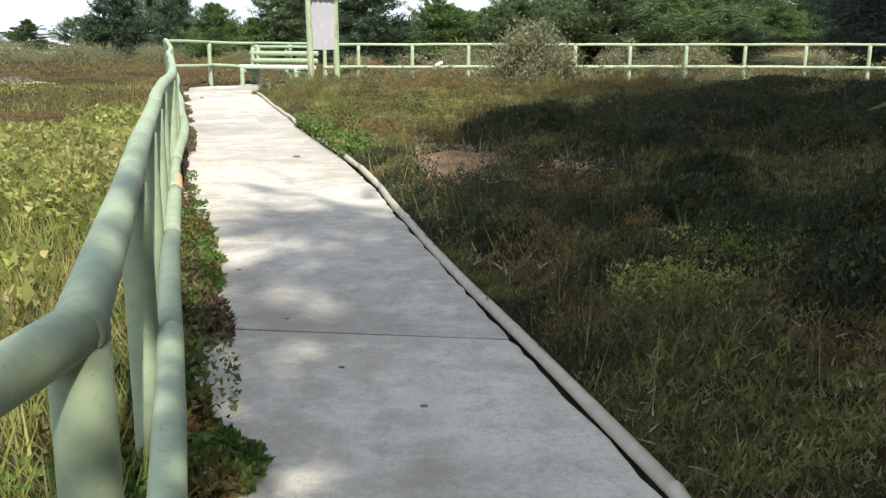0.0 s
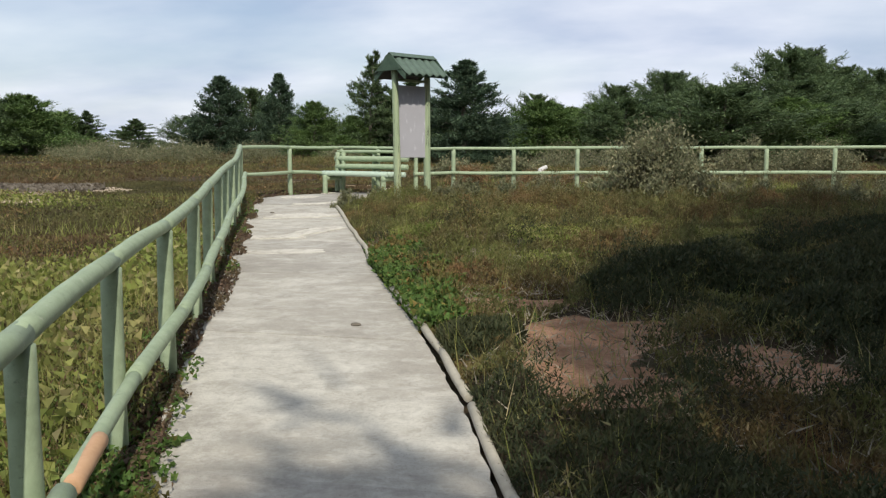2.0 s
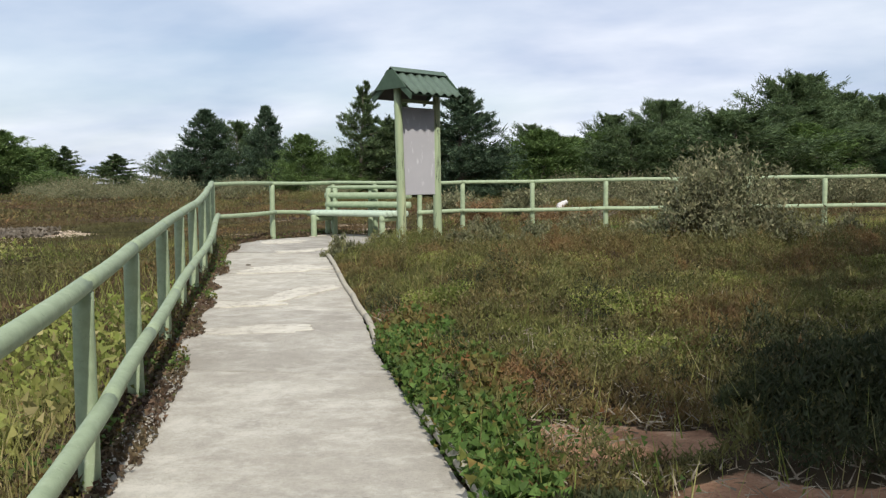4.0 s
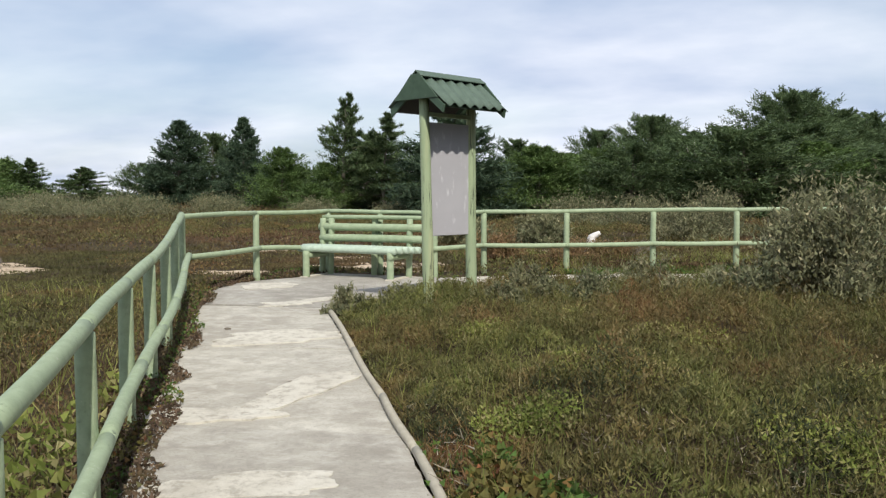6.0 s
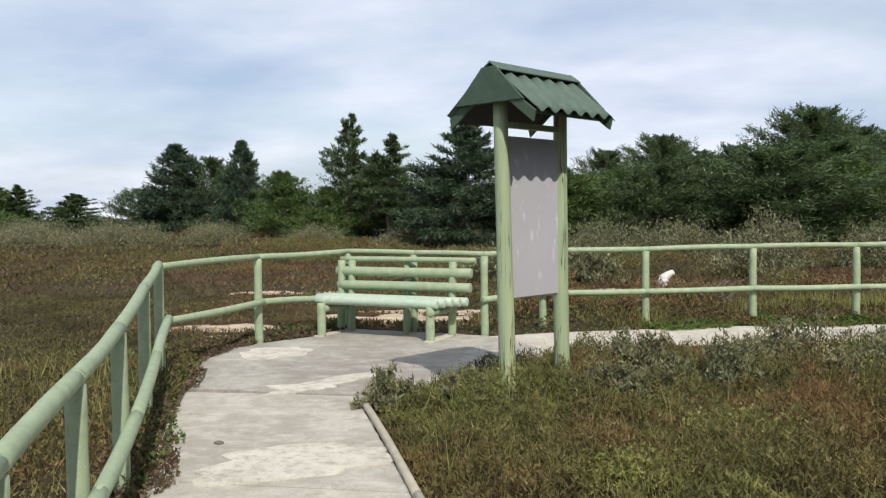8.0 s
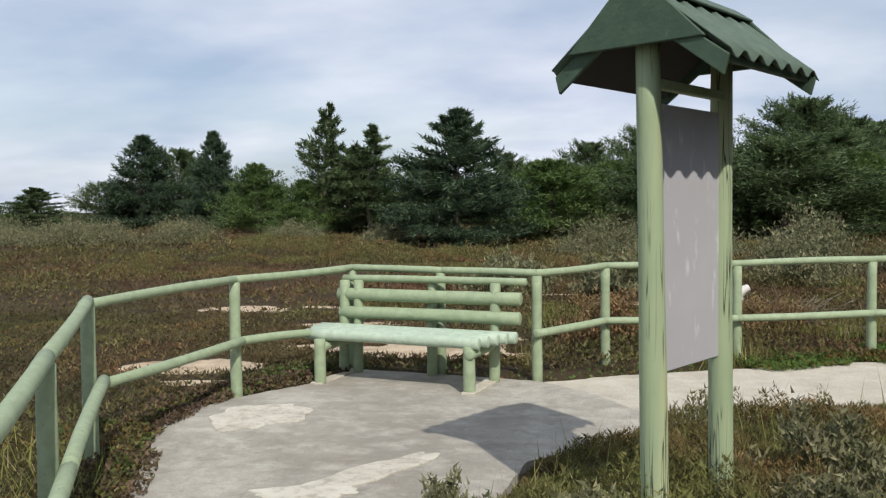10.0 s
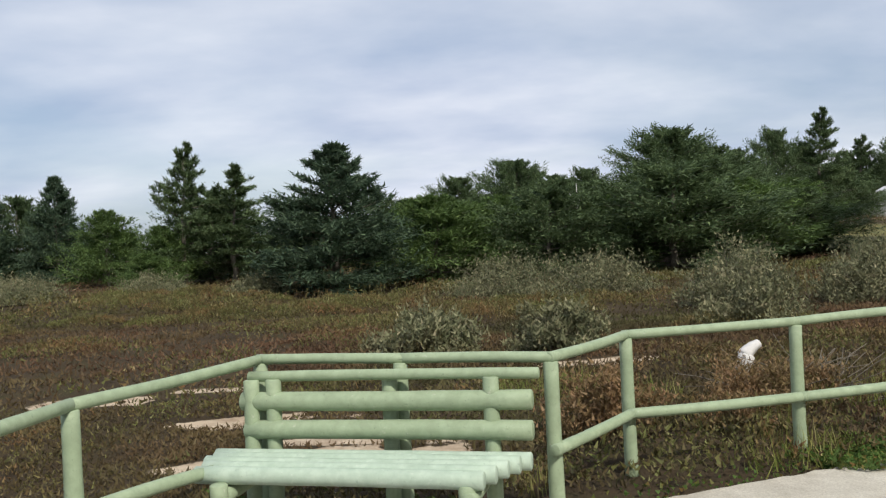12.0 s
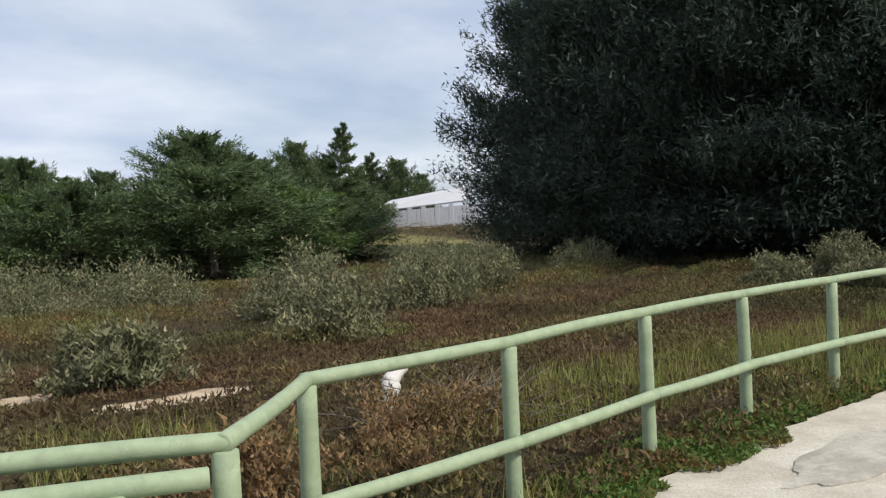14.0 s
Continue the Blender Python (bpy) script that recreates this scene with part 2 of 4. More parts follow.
M_RUST = leafy("rusty shrub leaves", [(0.0, (0.12, 0.10, 0.04)), (0.5, (0.24, 0.15, 0.07)), (1.0, (0.42, 0.28, 0.17))], 3, [(0.4, (0.15, 0.13, 0.05)), (0.6, (0.30, 0.17, 0.09))], 0.4, 0.3)


def tree_leaf(name, d, m, l):
    return leafy(name, [(0.0, d), (0.6, m), (1.0, l)], 0.35, [(0.35, d), (0.65, m)], 0.4, 0.35)


M_TREE1 = tree_leaf("dark beech leaves", (0.065, 0.102, 0.048), (0.115, 0.165, 0.072), (0.20, 0.26, 0.11))
M_TREE2 = tree_leaf("mid green leaves", (0.072, 0.120, 0.040), (0.13, 0.20, 0.06), (0.22, 0.30, 0.095))
M_GROVE = tree_leaf("grove leaves", (0.050, 0.074, 0.056), (0.080, 0.112, 0.082), (0.14, 0.18, 0.13))
M_TREE3 = tree_leaf("blue green leaves", (0.050, 0.085, 0.054), (0.09, 0.138, 0.080), (0.155, 0.21, 0.115))
k = Mat("grey bark", 0.9, 0.1)
M_BARK = k.color(k.mix(k.noise(12, 5), (0.10, 0.085, 0.065), (0.24, 0.21, 0.17))).bump(k.noise(30, 5), 0.6, 0.02).m
k = Mat("bleached dead wood", 0.85, 0.15)
M_DEAD = k.color(k.mix(k.noise(14, 5), (0.45, 0.43, 0.40), (0.72, 0.70, 0.67))).bump(k.noise(40, 5), 0.5, 0.01).m
k = Mat("grey slate roofing", 0.7, 0.3)
M_WALL = k.color(k.mix(k.noise(0.9, 6, 0.7, (1, 1, 4)), (0.48, 0.48, 0.50), (0.62, 0.62, 0.64))).m
M_GAP = Mat("dark nail").color((0.05, 0.045, 0.04)).m


# ---- mesh helpers ----
def mesh_of(name, verts, faces, material, smooth=False):
    me = bpy.data.meshes.new(name)
    me.from_pydata([tuple(v) for v in verts], [], faces)
    me.materials.append(material)
    if smooth:
        me.polygons.foreach_set("use_smooth", [True] * len(me.polygons))
    me.update()
    return me


def part(name, me, parent, label=""):
    ob = new(name, me)
    ob.parent = parent
    if label:
        tagged(ob, label)
    return ob


def thing(name, place=(0, 0, 0), label="", category="", group="", kind=""):
    ob = new(name)
    ob.location = place
    return tagged(ob, label, category, group, kind)


def tri_mesh(name, tris, material):
    """A mesh of loose triangles, an array of n x 3 x 3."""
    n = len(tris)
    me = bpy.data.meshes.new(name)
    me.vertices.add(n * 3)
    me.vertices.foreach_set("co", tris.astype(np.float32).ravel())
    me.loops.add(n * 3)
    me.loops.foreach_set("vertex_index", np.arange(n * 3, dtype=np.int32))
    me.polygons.add(n)
    me.polygons.foreach_set("loop_start", np.arange(0, n * 3, 3, dtype=np.int32))
    me.materials.append(material)
    me.update(calc_edges=True)
    return me


def tube(points, radii, sides=12, wob=0.0, seed=0, cap=True):
    """A log along a line of points, with its own radius at each; gives vertices and faces."""
    rnd = random.Random(seed)
    pts = [Vector(p) for p in points]
    verts, faces = [], []
    for i, p in enumerate(pts):
        d = (pts[min(i + 1, len(pts) - 1)] - pts[max(i - 1, 0)]).normalized()
        a = d.cross(Vector((0, 0, 1))) if abs(d.z) < 0.9 else d.cross(Vector((0, 1, 0)))
        a.normalize()
        b = d.cross(a)
        for s in range(sides):
            an = 2 * math.pi * s / sides
            r = radii[i] * (1 + wob * (rnd.random() - 0.5))
            verts.append(p + (a * math.cos(an) + b * math.sin(an)) * r)
    for i in range(len(pts) - 1):
        for s in range(sides):
            t = (s + 1) % sides
            faces.append((i * sides + s, i * sides + t, (i + 1) * sides + t, (i + 1) * sides + s))
    if cap:
        for i, rev in ((0, True), (len(pts) - 1, False)):
            c = len(verts)
            inner = []
            d = (pts[-1] - pts[-2]).normalized() if i else (pts[0] - pts[1]).normalized()
            for s in range(sides):
                v = verts[i * sides + s]
                inner.append(len(verts))
                verts.append(pts[i] + (v - pts[i]) * 0.82 + d * radii[i] * 0.12)
            for s in range(sides):
                t = (s + 1) % sides
                q = (i * sides + s, i * sides + t, inner[t], inner[s])
                faces.append(q if not rev else q[::-1])
            faces.append(tuple(inner if not rev else inner[::-1]))
    return verts, faces


def log(name, a, b, r, material, parent, seed=0, bow=0.0, label="", steps=7, sides=12, r2=None):
    """A round pole from a to b as one part."""
    rnd = random.Random(seed * 7 + 1)
    a, b = Vector(a), Vector(b)
    d = b - a
    side = d.cross(Vector((0, 0, 1)))
    side = side.normalized() if side.length > 1e-4 else Vector((1, 0, 0))
    up = side.cross(d).normalized()
    an = rnd.random() * 6.28
    off = (side * math.cos(an) + up * math.sin(an)) * bow
    pts, rad = [], []
    for i in range(steps + 1):
        f = i / steps
        pts.append(a + d * f + off * math.sin(math.pi * f))
        rr = r + ((r2 or r) - r) * f
        rad.append(rr * (1 + 0.05 * (rnd.random() - 0.5)))
    v, f = tube(pts, rad, sides, 0.03, seed)
    return part(name, mesh_of(name, v, f, material, True), parent, label)


def lattice(ix, iy, seed):
    h = np.sin(ix * 127.1 + iy * 311.7 + seed * 74.7) * 43758.5453
    return h - np.floor(h)


def vnoise(x, y, scale, seed=0, octaves=3):
    """Smooth noise of places, 0 to 1."""
    x, y = np.asarray(x, float) * scale, np.asarray(y, float) * scale
    total, amp, norm = 0.0, 1.0, 0.0
    for o in range(octaves):
        ix, iy = np.floor(x), np.floor(y)
        fx, fy = x - ix, y - iy
        fx, fy = fx * fx * (3 - 2 * fx), fy * fy * (3 - 2 * fy)
        a, b = lattice(ix, iy, seed + o), lattice(ix + 1, iy, seed + o)
        c2, d = lattice(ix, iy + 1, seed + o), lattice(ix + 1, iy + 1, seed + o)
        total = total + amp * (a + (b - a) * fx + (c2 - a) * fy + (a - b - c2 + d) * fx * fy)
        norm += amp
        amp *= 0.5
        x, y = x * 2.03 + 5.3, y * 2.03 + 1.7
    return total / norm


def smooth(x, a, b):
    f = np.clip((np.asarray(x, float) - a) / (b - a), 0, 1)
    return f * f * (3 - 2 * f)


# ---- the plan ----
LEFT_EDGE = [(0.2, -3.2), (0.3, -1.2), (0.36, 0.8), (0.42, 2.3), (0.40, 3.0), (-0.05, 4.06), (-0.50, 5.2), (-1.08, 6.6), (-1.78, 8.1), (-2.62, 10.3), (-3.48, 12.4), (-4.33, 14.5), (-5.25, 16.8)]
RIGHT_EDGE = [(1.9, -3.2), (2.0, -1.2), (2.03, 0.8), (1.83, 2.3), (1.62, 3.09), (1.01, 4.66), (0.42, 6.27), (0.09, 7.25), (-0.53, 8.8), (-1.53, 11.07), (-2.38, 13.25), (-2.95, 14.6), (-3.80, 16.6)]
PAD = [(-5.25, 16.8), (-5.72, 18.1), (-5.72, 18.75), (-5.45, 19.1), (-5.05, 19.62), (-4.92, 20.2), (-4.1, 20.02), (-3.2, 19.78), (-2.75, 19.3), (-2.36, 18.6), (-2.75, 18.05), (-3.22, 17.6), (-3.33, 17.0), (-3.80, 16.6)]
PATH2 = [(-3.25, 19.72), (-2.5, 20.12), (-1.4, 20.48), (-0.6, 20.8), (0.2, 20.95), (1.1, 21.1), (2.9, 21.32), (6.0, 21.2), (9.5, 20.8), (14, 19.7), (13.6, 18.2), (9.2, 19.4), (6.0, 19.7), (3.5, 19.7), (1.1, 19.55), (-0.2, 19.3), (-1.4, 18.95), (-2.52, 18.55), (-2.95, 19.3)]
MAIN = LEFT_EDGE + RIGHT_EDGE[::-1]


def inside(x, y, poly):
    r = np.zeros(np.shape(x), bool)
    for (x0, y0), (x1, y1) in zip(poly, poly[1:] + poly[:1]):
        if y0 != y1:
            r ^= ((y0 > y) != (y1 > y)) & (x < (x1 - x0) * (y - y0) / (y1 - y0) + x0)
    return r


def dist_line(x, y, line):
    best = np.full(np.shape(x), 1e9)
    for (x0, y0), (x1, y1) in zip(line, line[1:]):
        dx, dy = x1 - x0, y1 - y0
        f = np.clip(((x - x0) * dx + (y - y0) * dy) / (dx * dx + dy * dy), 0, 1)
        best = np.minimum(best, np.hypot(x - x0 - f * dx, y - y0 - f * dy))
    return best


def paved(x, y):
    return inside(x, y, MAIN) | inside(x, y, PAD) | inside(x, y, PATH2)


def edge_dist(x, y):
    """Metres from the paving's edge, negative on it."""
    d = np.minimum(np.minimum(dist_line(x, y, LEFT_EDGE), dist_line(x, y, RIGHT_EDGE)), np.minimum(dist_line(x, y, PAD[:8]), dist_line(x, y, PATH2[:15])))
    d = np.minimum(d, np.minimum(dist_line(x, y, PAD[9:]), dist_line(x, y, PATH2[10:18])))
    return np.where(paved(x, y), -d, d)


def grade(y):
    """Height of the paving along the walk."""
    return np.interp(y, [-60, -4, 1.0, 7.3, 8.7, 16.6, 19.0, 26, 60], [-1.0, 0.02, 0.24, 0.548, 0.612, 0.85, 0.885, 0.93, 1.0])


def is_right(x, y):
    """True on the heath between the two paths and beyond it."""
    xr = np.interp(y, [q[1] for q in RIGHT_EDGE[1:]], [q[0] for q in RIGHT_EDGE[1:]])
    return (x > xr) & (y < 19.8)


BARE = [(-11.6, 19.5, 2.2, 1.9), (0.62, 8.55, 0.75, 0.75), (-0.05, 9.45, 0.45, 0.30), (1.45, 8.1, 0.5, 0.45), (0.72, 7.6, 0.45, 0.4), (2.9, 9.0, 0.6, 0.25), (-6.4, 20.3, 0.8, 0.4), (-4.7, 21.4, 1.1, 0.5), (-4.3, 22.2, 0.8, 0.3), (-7.6, 24.5, 0.8, 0.35), (-6.2, 25.0, 0.6, 0.25), (-9.5, 16.5, 1.0, 0.6),
        (-3.6, 26.5, 1.0, 0.3), (-2.0, 25.4, 0.9, 0.25), (-6.2, 19.6, 0.5, 0.25), (-5.6, 23.0, 0.9, 0.22), (26, 78, 8, 3), (34, 74, 6, 2)]


def bare_ground(x, y):
    b = np.zeros(np.shape(x))
    rough = 1.3 * (vnoise(x, y, 2.4, 5, 3) - 0.5)
    for cx, cy, rx, ry in BARE:
        q = np.hypot((x - cx) / rx, (y - cy) / ry) + rough
        b = np.maximum(b, 1 - smooth(q, 0.55, 1.15))
    return b


def lawn(x, y):
    """The grassy rise towards the far building."""
    return smooth(1 - np.hypot((x - 17.5 - 0.35 * (y - 52)) / 5, (y - 52) / 18), 0.0, 0.35)


def land(x, y):
    x, y = np.asarray(x, float), np.asarray(y, float)
    d = edge_dist(x, y)
    out = smooth(d, 0.0, 1.1)
    z = grade(y)
    r = is_right(x, y)
    mound = np.where(r, 0.04 + 0.05 * smooth(y, 9, 15) * (1 - smooth(y, 17.2, 18.6)), -0.03)
    bumps = (vnoise(x, y, 0.9, 11) - 0.45) * np.where(r, 0.24, 0.16) * (1 - 0.8 * bare_ground(x, y))
    z = z + out * (mound + bumps) - 0.06 * (1 - smooth(d, -0.03, 0.12))
    far = smooth(np.hypot(x, y - 12), 14, 45)
    z = z + far * (vnoise(x, y, 0.07, 3) - 0.5) * 0.9
    z = z + 1.5 * smooth(x + 0.32 * (y - 20), 6, 36) * smooth(y, 34, 85)
    return z


def ground_axis(lo, hi, step, reach):
    a = list(np.arange(lo, hi + 1e-6, step))
    s, lows, highs = step, [], []
    p, q = lo, hi
    while q < reach:
        s *= 1.12
        p, q = p - s, q + s
        lows.append(p)
        highs.append(q)
    return np.array(lows[::-1] + a + highs)


gx, gy = ground_axis(-10, 8, 0.12, 3000), ground_axis(-3, 25, 0.12, 3000)
X, Y = np.meshgrid(gx, gy)
Z = land(X, Y)
nx, ny = len(gx), len(gy)
idx = np.arange(nx * ny).reshape(ny, nx)
quads = np.stack([idx[:-1, :-1], idx[:-1, 1:], idx[1:, 1:], idx[1:, :-1]], -1).reshape(-1, 4)
me = bpy.data.meshes.new("ground")
me.vertices.add(nx * ny)
me.vertices.foreach_set("co", np.stack([X, Y, Z], -1).astype(np.float32).ravel())
me.loops.add(quads.size)
me.loops.foreach_set("vertex_index", quads.astype(np.int32).ravel())
me.polygons.add(len(quads))
me.polygons.foreach_set("loop_start", np.arange(0, quads.size, 4, dtype=np.int32))
me.polygons.foreach_set("use_smooth", np.ones(len(quads), bool))
me.update(calc_edges=True)
# The last mask turns sand from its shaded to its lit tone along y.
for nm, val in (("bare", bare_ground(X, Y)), ("lawn", lawn(X, Y)), ("chalky", smooth(Y, 12, 18))):
    at = me.attributes.new(nm, "FLOAT", "POINT")
    at.data.foreach_set("value", val.astype(np.float32).ravel())
me.materials.append(M_SOIL)
tagged(new("ground", me), "brown heath soil with bare sandy patches", "ground", kind="structure")


# ---- fences ----
def zland(x, y):
    return float(land(np.array([x]), np.array([y]))[0])


POST_R, RAIL_R = 0.043, 0.037


def post(parent, x, y, top, seed, r=POST_R):
    """An upright pole sunk a little into the ground."""
    b = min(zland(x, y), float(grade(y))) - 0.05
    return log("post", (x, y, b), (x, y, top - 0.055), r * 1.04, M_GREEN, parent, seed, 0.004, r2=r * 0.96, sides=14)


def rail_line(parent, tops, drop, toward, seed, r=RAIL_R):
    """Rails from post to post: each pole spans two bays where it can."""
    for i, (p, q) in enumerate(zip(tops, tops[1:])):
        o = Vector((toward[0], toward[1], 0))
        a, b = Vector(p) + o - Vector((0, 0, drop)), Vector(q) + o - Vector((0, 0, drop))
        d = (b - a).normalized()
        log("rail", a - d * 0.02, b + d * 0.02, r, M_GREEN, parent, seed + i, 0.008, sides=14)


LEFT_POSTS = [(0.25, -2.7, 1.02), (0.35, -1.5, 1.06), (0.45, -0.4, 1.11), (0.63, 0.75, 1.15), (0.69, 1.88, 1.195), (0.22, 3.12, 1.225), (-0.26, 4.30, 1.255), (-0.66, 5.30, 1.285), (-1.10, 6.40, 1.33), (-1.52, 7.50, 1.37), (-2.05, 8.70, 1.42),
              (-2.58, 9.90, 1.47), (-3.13, 11.2, 1.52), (-3.68, 12.47, 1.555), (-4.08, 13.47, 1.60), (-4.50, 14.50, 1.655), (-5.15, 15.95, 1.74), (-5.77, 17.33, 1.82)]
BACK_POSTS = [(-5.77, 17.33, 1.82), (-5.525, 19.03, 1.828), (-4.905, 20.285, 1.83), (-4.06, 20.06, 1.82), (-3.225, 19.83, 1.812), (-2.63, 20.60, 1.82), (-1.43, 20.83, 1.82), (-0.165, 21.13, 1.837), (1.055, 21.375, 1.84), (2.28, 21.48, 1.85), (3.53, 21.55, 1.857),
              (4.8, 21.55, 1.865), (6.1, 21.5, 1.87), (7.4, 21.4, 1.875), (8.7, 21.2, 1.88), (10.0, 20.9, 1.88), (11.3, 20.6, 1.88)]

fence = thing("fence", (0, 0, 0), "pale green wooden pole railing beside the concrete path", "fence")
LEFT_POSTS = [(x - 0.10 * float(smooth(y, 9.5, 6.5)) + 0.04 * float(smooth(y, 3.5, 1.9)) + 0.02, y, t + 0.022) for x, y, t in LEFT_POSTS]
for i, (x, y, t) in enumerate(LEFT_POSTS):
    post(fence, x, y, t, 20 + i)
rail_line(fence, LEFT_POSTS, 0.03, (0, 0), 100, 0.037)
low = [(x + 0.07, y + 0.03, t) for i, (x, y, t) in enumerate(LEFT_POSTS)]
broken = 7
rail_line(fence, low[:broken], 0.50, (0, 0), 140)
rail_line(fence, low[broken + 1:], 0.50, (0, 0), 160)
a, b = Vector(low[broken - 1]) - Vector((0, 0, 0.50)), Vector(low[broken]) - Vector((0, 0, 0.50))
log("rail", a, a.lerp(b, 1.06), RAIL_R, M_GREEN, fence, 171, 0.0, "rail sawn off short at its splintered end")
c2 = Vector(low[broken + 1]) - Vector((0, 0, 0.50))
log("rail", b.lerp(c2, 0.12) + Vector((0.0, 0, 0.0)), c2, 0.030, M_GREEN, fence, 172, 0.01)
k = Mat("fresh split wood", 0.8)
M_SPLIT = k.color(k.mix(k.noise(40, 4), (0.50, 0.28, 0.15), (0.62, 0.40, 0.24))).m
log("splinter", b.lerp(c2, 0.09) + Vector((0.012, 0, 0.0)), b.lerp(c2, 0.40) + Vector((0.012, 0, 0.002)), 0.0295, M_SPLIT, fence, 173, 0.0, "raw orange split wood")

fence2 = thing("fence", (0, 0, 0), "pale green two-rail wooden fence round the paved lookout", "fence")
for i, (x, y, t) in enumerate(BACK_POSTS[1:]):
    post(fence2, x, y, t, 220 + i)
rail_line(fence2, BACK_POSTS, 0.028, (0, 0), 240, 0.031)
lowb = [(x, y - 0.075 if i > 1 else y - 0.02, t) for i, (x, y, t) in enumerate(BACK_POSTS)]
lowb[0], lowb[1] = (-5.70, 17.36, 1.82), (-5.46, 19.0, 1.828)
lowb[2] = (-5.08, 19.72, 1.79)
rail_line(fence2, lowb[:3], 0.50, (0, 0), 270, 0.034)
rail_line(fence2, lowb[4:], 0.52, (0, 0), 280, 0.034)

# ---- bench of split logs ----
bench = thing("bench", (-4.4, 19.7, 0.89), "pale green bench of painted logs on concrete", "bench")
BL, BR = Vector((-4.95, 20.17, 0)), Vector((-3.27, 19.715, 0))
bd = (BR - BL).normalized()
bn = Vector((bd.y, -bd.x, 0))


def bpoint(s, d, z):
    """s metres along the bench, d towards its front."""
    p = BL + bd * s + bn * d
    return (p.x - bench.location.x, p.y - bench.location.y, z - bench.location.z)


for nm, s0, s1, d, z, r in (("back_slat", 0.0, 1.70, 0.0, 1.718, 0.031), ("back_log", -0.03, 1.66, 0.03, 1.58, 0.055), ("back_log", 0.0, 1.66, 0.055, 1.42, 0.054)):
    log(nm, bpoint(s0, d, z), bpoint(s1, d, z), r, M_GREEN, bench, int(z * 100), 0.004, steps=9, sides=18)
for i, (d, z) in enumerate(((0.15, 1.285), (0.245, 1.29), (0.34, 1.293), (0.435, 1.29), (0.525, 1.285))):
    log("seat_log", bpoint(-0.15 + 0.02 * (i % 2) + 0.02 * i, d, z), bpoint(1.66 - 0.045 * i, d, z - 0.006), 0.047, M_SEAT, bench, 400 + i, 0.004, steps=9, sides=18, label="paler green seat log" if i == 0 else "")
for s in (0.12, 1.42):
    log("bearer", bpoint(s, 0.08, 1.195), bpoint(s, 0.58, 1.195), 0.040, M_GREEN, bench, 430 + int(s * 10))
for s, d in ((0.10, 0.60), (1.40, 0.53)):
    log("leg", bpoint(s, d, 0.865), bpoint(s, d, 1.255), 0.050, M_GREEN, bench, 440 + int(s * 10), r2=0.047, sides=14)
for s, d in ((0.03, 0.08), (0.16, 0.06), (0.84, -0.02), (1.44, 0.06)):
    log("leg", bpoint(s, d, 0.85), bpoint(s, d - 0.04, 1.70 if s != 0.84 else 1.72), 0.045, M_GREEN, bench, 450 + int(s * 100), sides=14)

for name_s, d0, d1 in ((0.09, -0.02, 0.66), (1.41, -0.04, 0.60)):
    v0 = [Vector(bpoint(name_s + e, d, 0.905)) for e, d in ((-0.055, d0), (0.055, d0), (0.055, d1), (-0.055, d1))]
    bm = bmesh.new()
    bmesh.ops.create_cube(bm, size=1.0)
    for v in bm.verts:
        e, d = v.co.x + 0.5, v.co.y + 0.5
        p = v0[0] * (1 - e) * (1 - d) + v0[1] * e * (1 - d) + v0[2] * e * d + v0[3] * (1 - e) * d
        v.co = p + Vector((0, 0, 0.0 if v.co.z > 0 else -0.05))
    bmesh.ops.recalc_face_normals(bm, faces=bm.faces)
    bmesh.ops.bevel(bm, geom=list(bm.edges), offset=0.006, segments=1, affect="EDGES")
    me = bpy.data.meshes.new("foot_strip")
    bm.to_mesh(me)
    bm.free()
    me.materials.append(M_PALE)
    part("foot_strip", me, bench, "pale cast concrete strip under the legs")

# ---- notice board with a little roof ----
SL, SR = Vector((-2.665, 16.22, 0)), Vector((-2.29, 16.76, 0))
sd = (SR - SL).normalized()
sn = Vector((sd.y, -sd.x, 0))
sc = (SL + SR) / 2
sign = thing("notice_board", (sc.x, sc.y, 1.10), "empty grey notice board on two green posts under a small roof", "notice board")


def spoint(s, d, z):
    p = sd * s + sn * d
    return Vector((p.x, p.y, z - 1.10))


half = (SR - SL).length / 2
for i, s in enumerate((-half, half)):
    lean = (0.055, -0.012) if i == 0 else (0.012, 0.0)
    log("post", spoint(s + lean[0], 0, 0.78), spoint(s + lean[1], 0, 3.0), 0.059, M_CRACKED, sign, 500 + i, 0.006, r2=0.048, sides=16)


def slab_between(name, corners, thick, material, parent, label=""):
    """A thick board on four corners given in order."""
    q = [Vector(p) for p in corners]
    n = (q[1] - q[0]).cross(q[3] - q[0]).normalized() * thick
    v = q + [p - n for p in q]
    bm = bmesh.new()
    bv = [bm.verts.new(p) for p in v]
    for f in ((0, 1, 2, 3), (7, 6, 5, 4), (0, 4, 5, 1), (1, 5, 6, 2), (2, 6, 7, 3), (3, 7, 4, 0)):
        bm.faces.new([bv[j] for j in f])
    bmesh.ops.recalc_face_normals(bm, faces=bm.faces)
    bmesh.ops.bevel(bm, geom=list(bm.edges), offset=min(0.004, thick * 0.3), segments=1, affect="EDGES")
    me = bpy.data.meshes.new(name)
    bm.to_mesh(me)
    bm.free()
    me.materials.append(material)
    return part(name, me, parent, label)


slab_between("panel", [spoint(-half + 0.05, 0.01, 1.64), spoint(half - 0.045, 0.01, 1.64), spoint(half - 0.045, 0.01, 2.745), spoint(-half + 0.05, 0.01, 2.745)], 0.02, M_BOARD, sign, "blank grey metal panel with flaking paint")
RL, RW, RZ, EZ = 0.43, 0.385, 3.19, 2.90


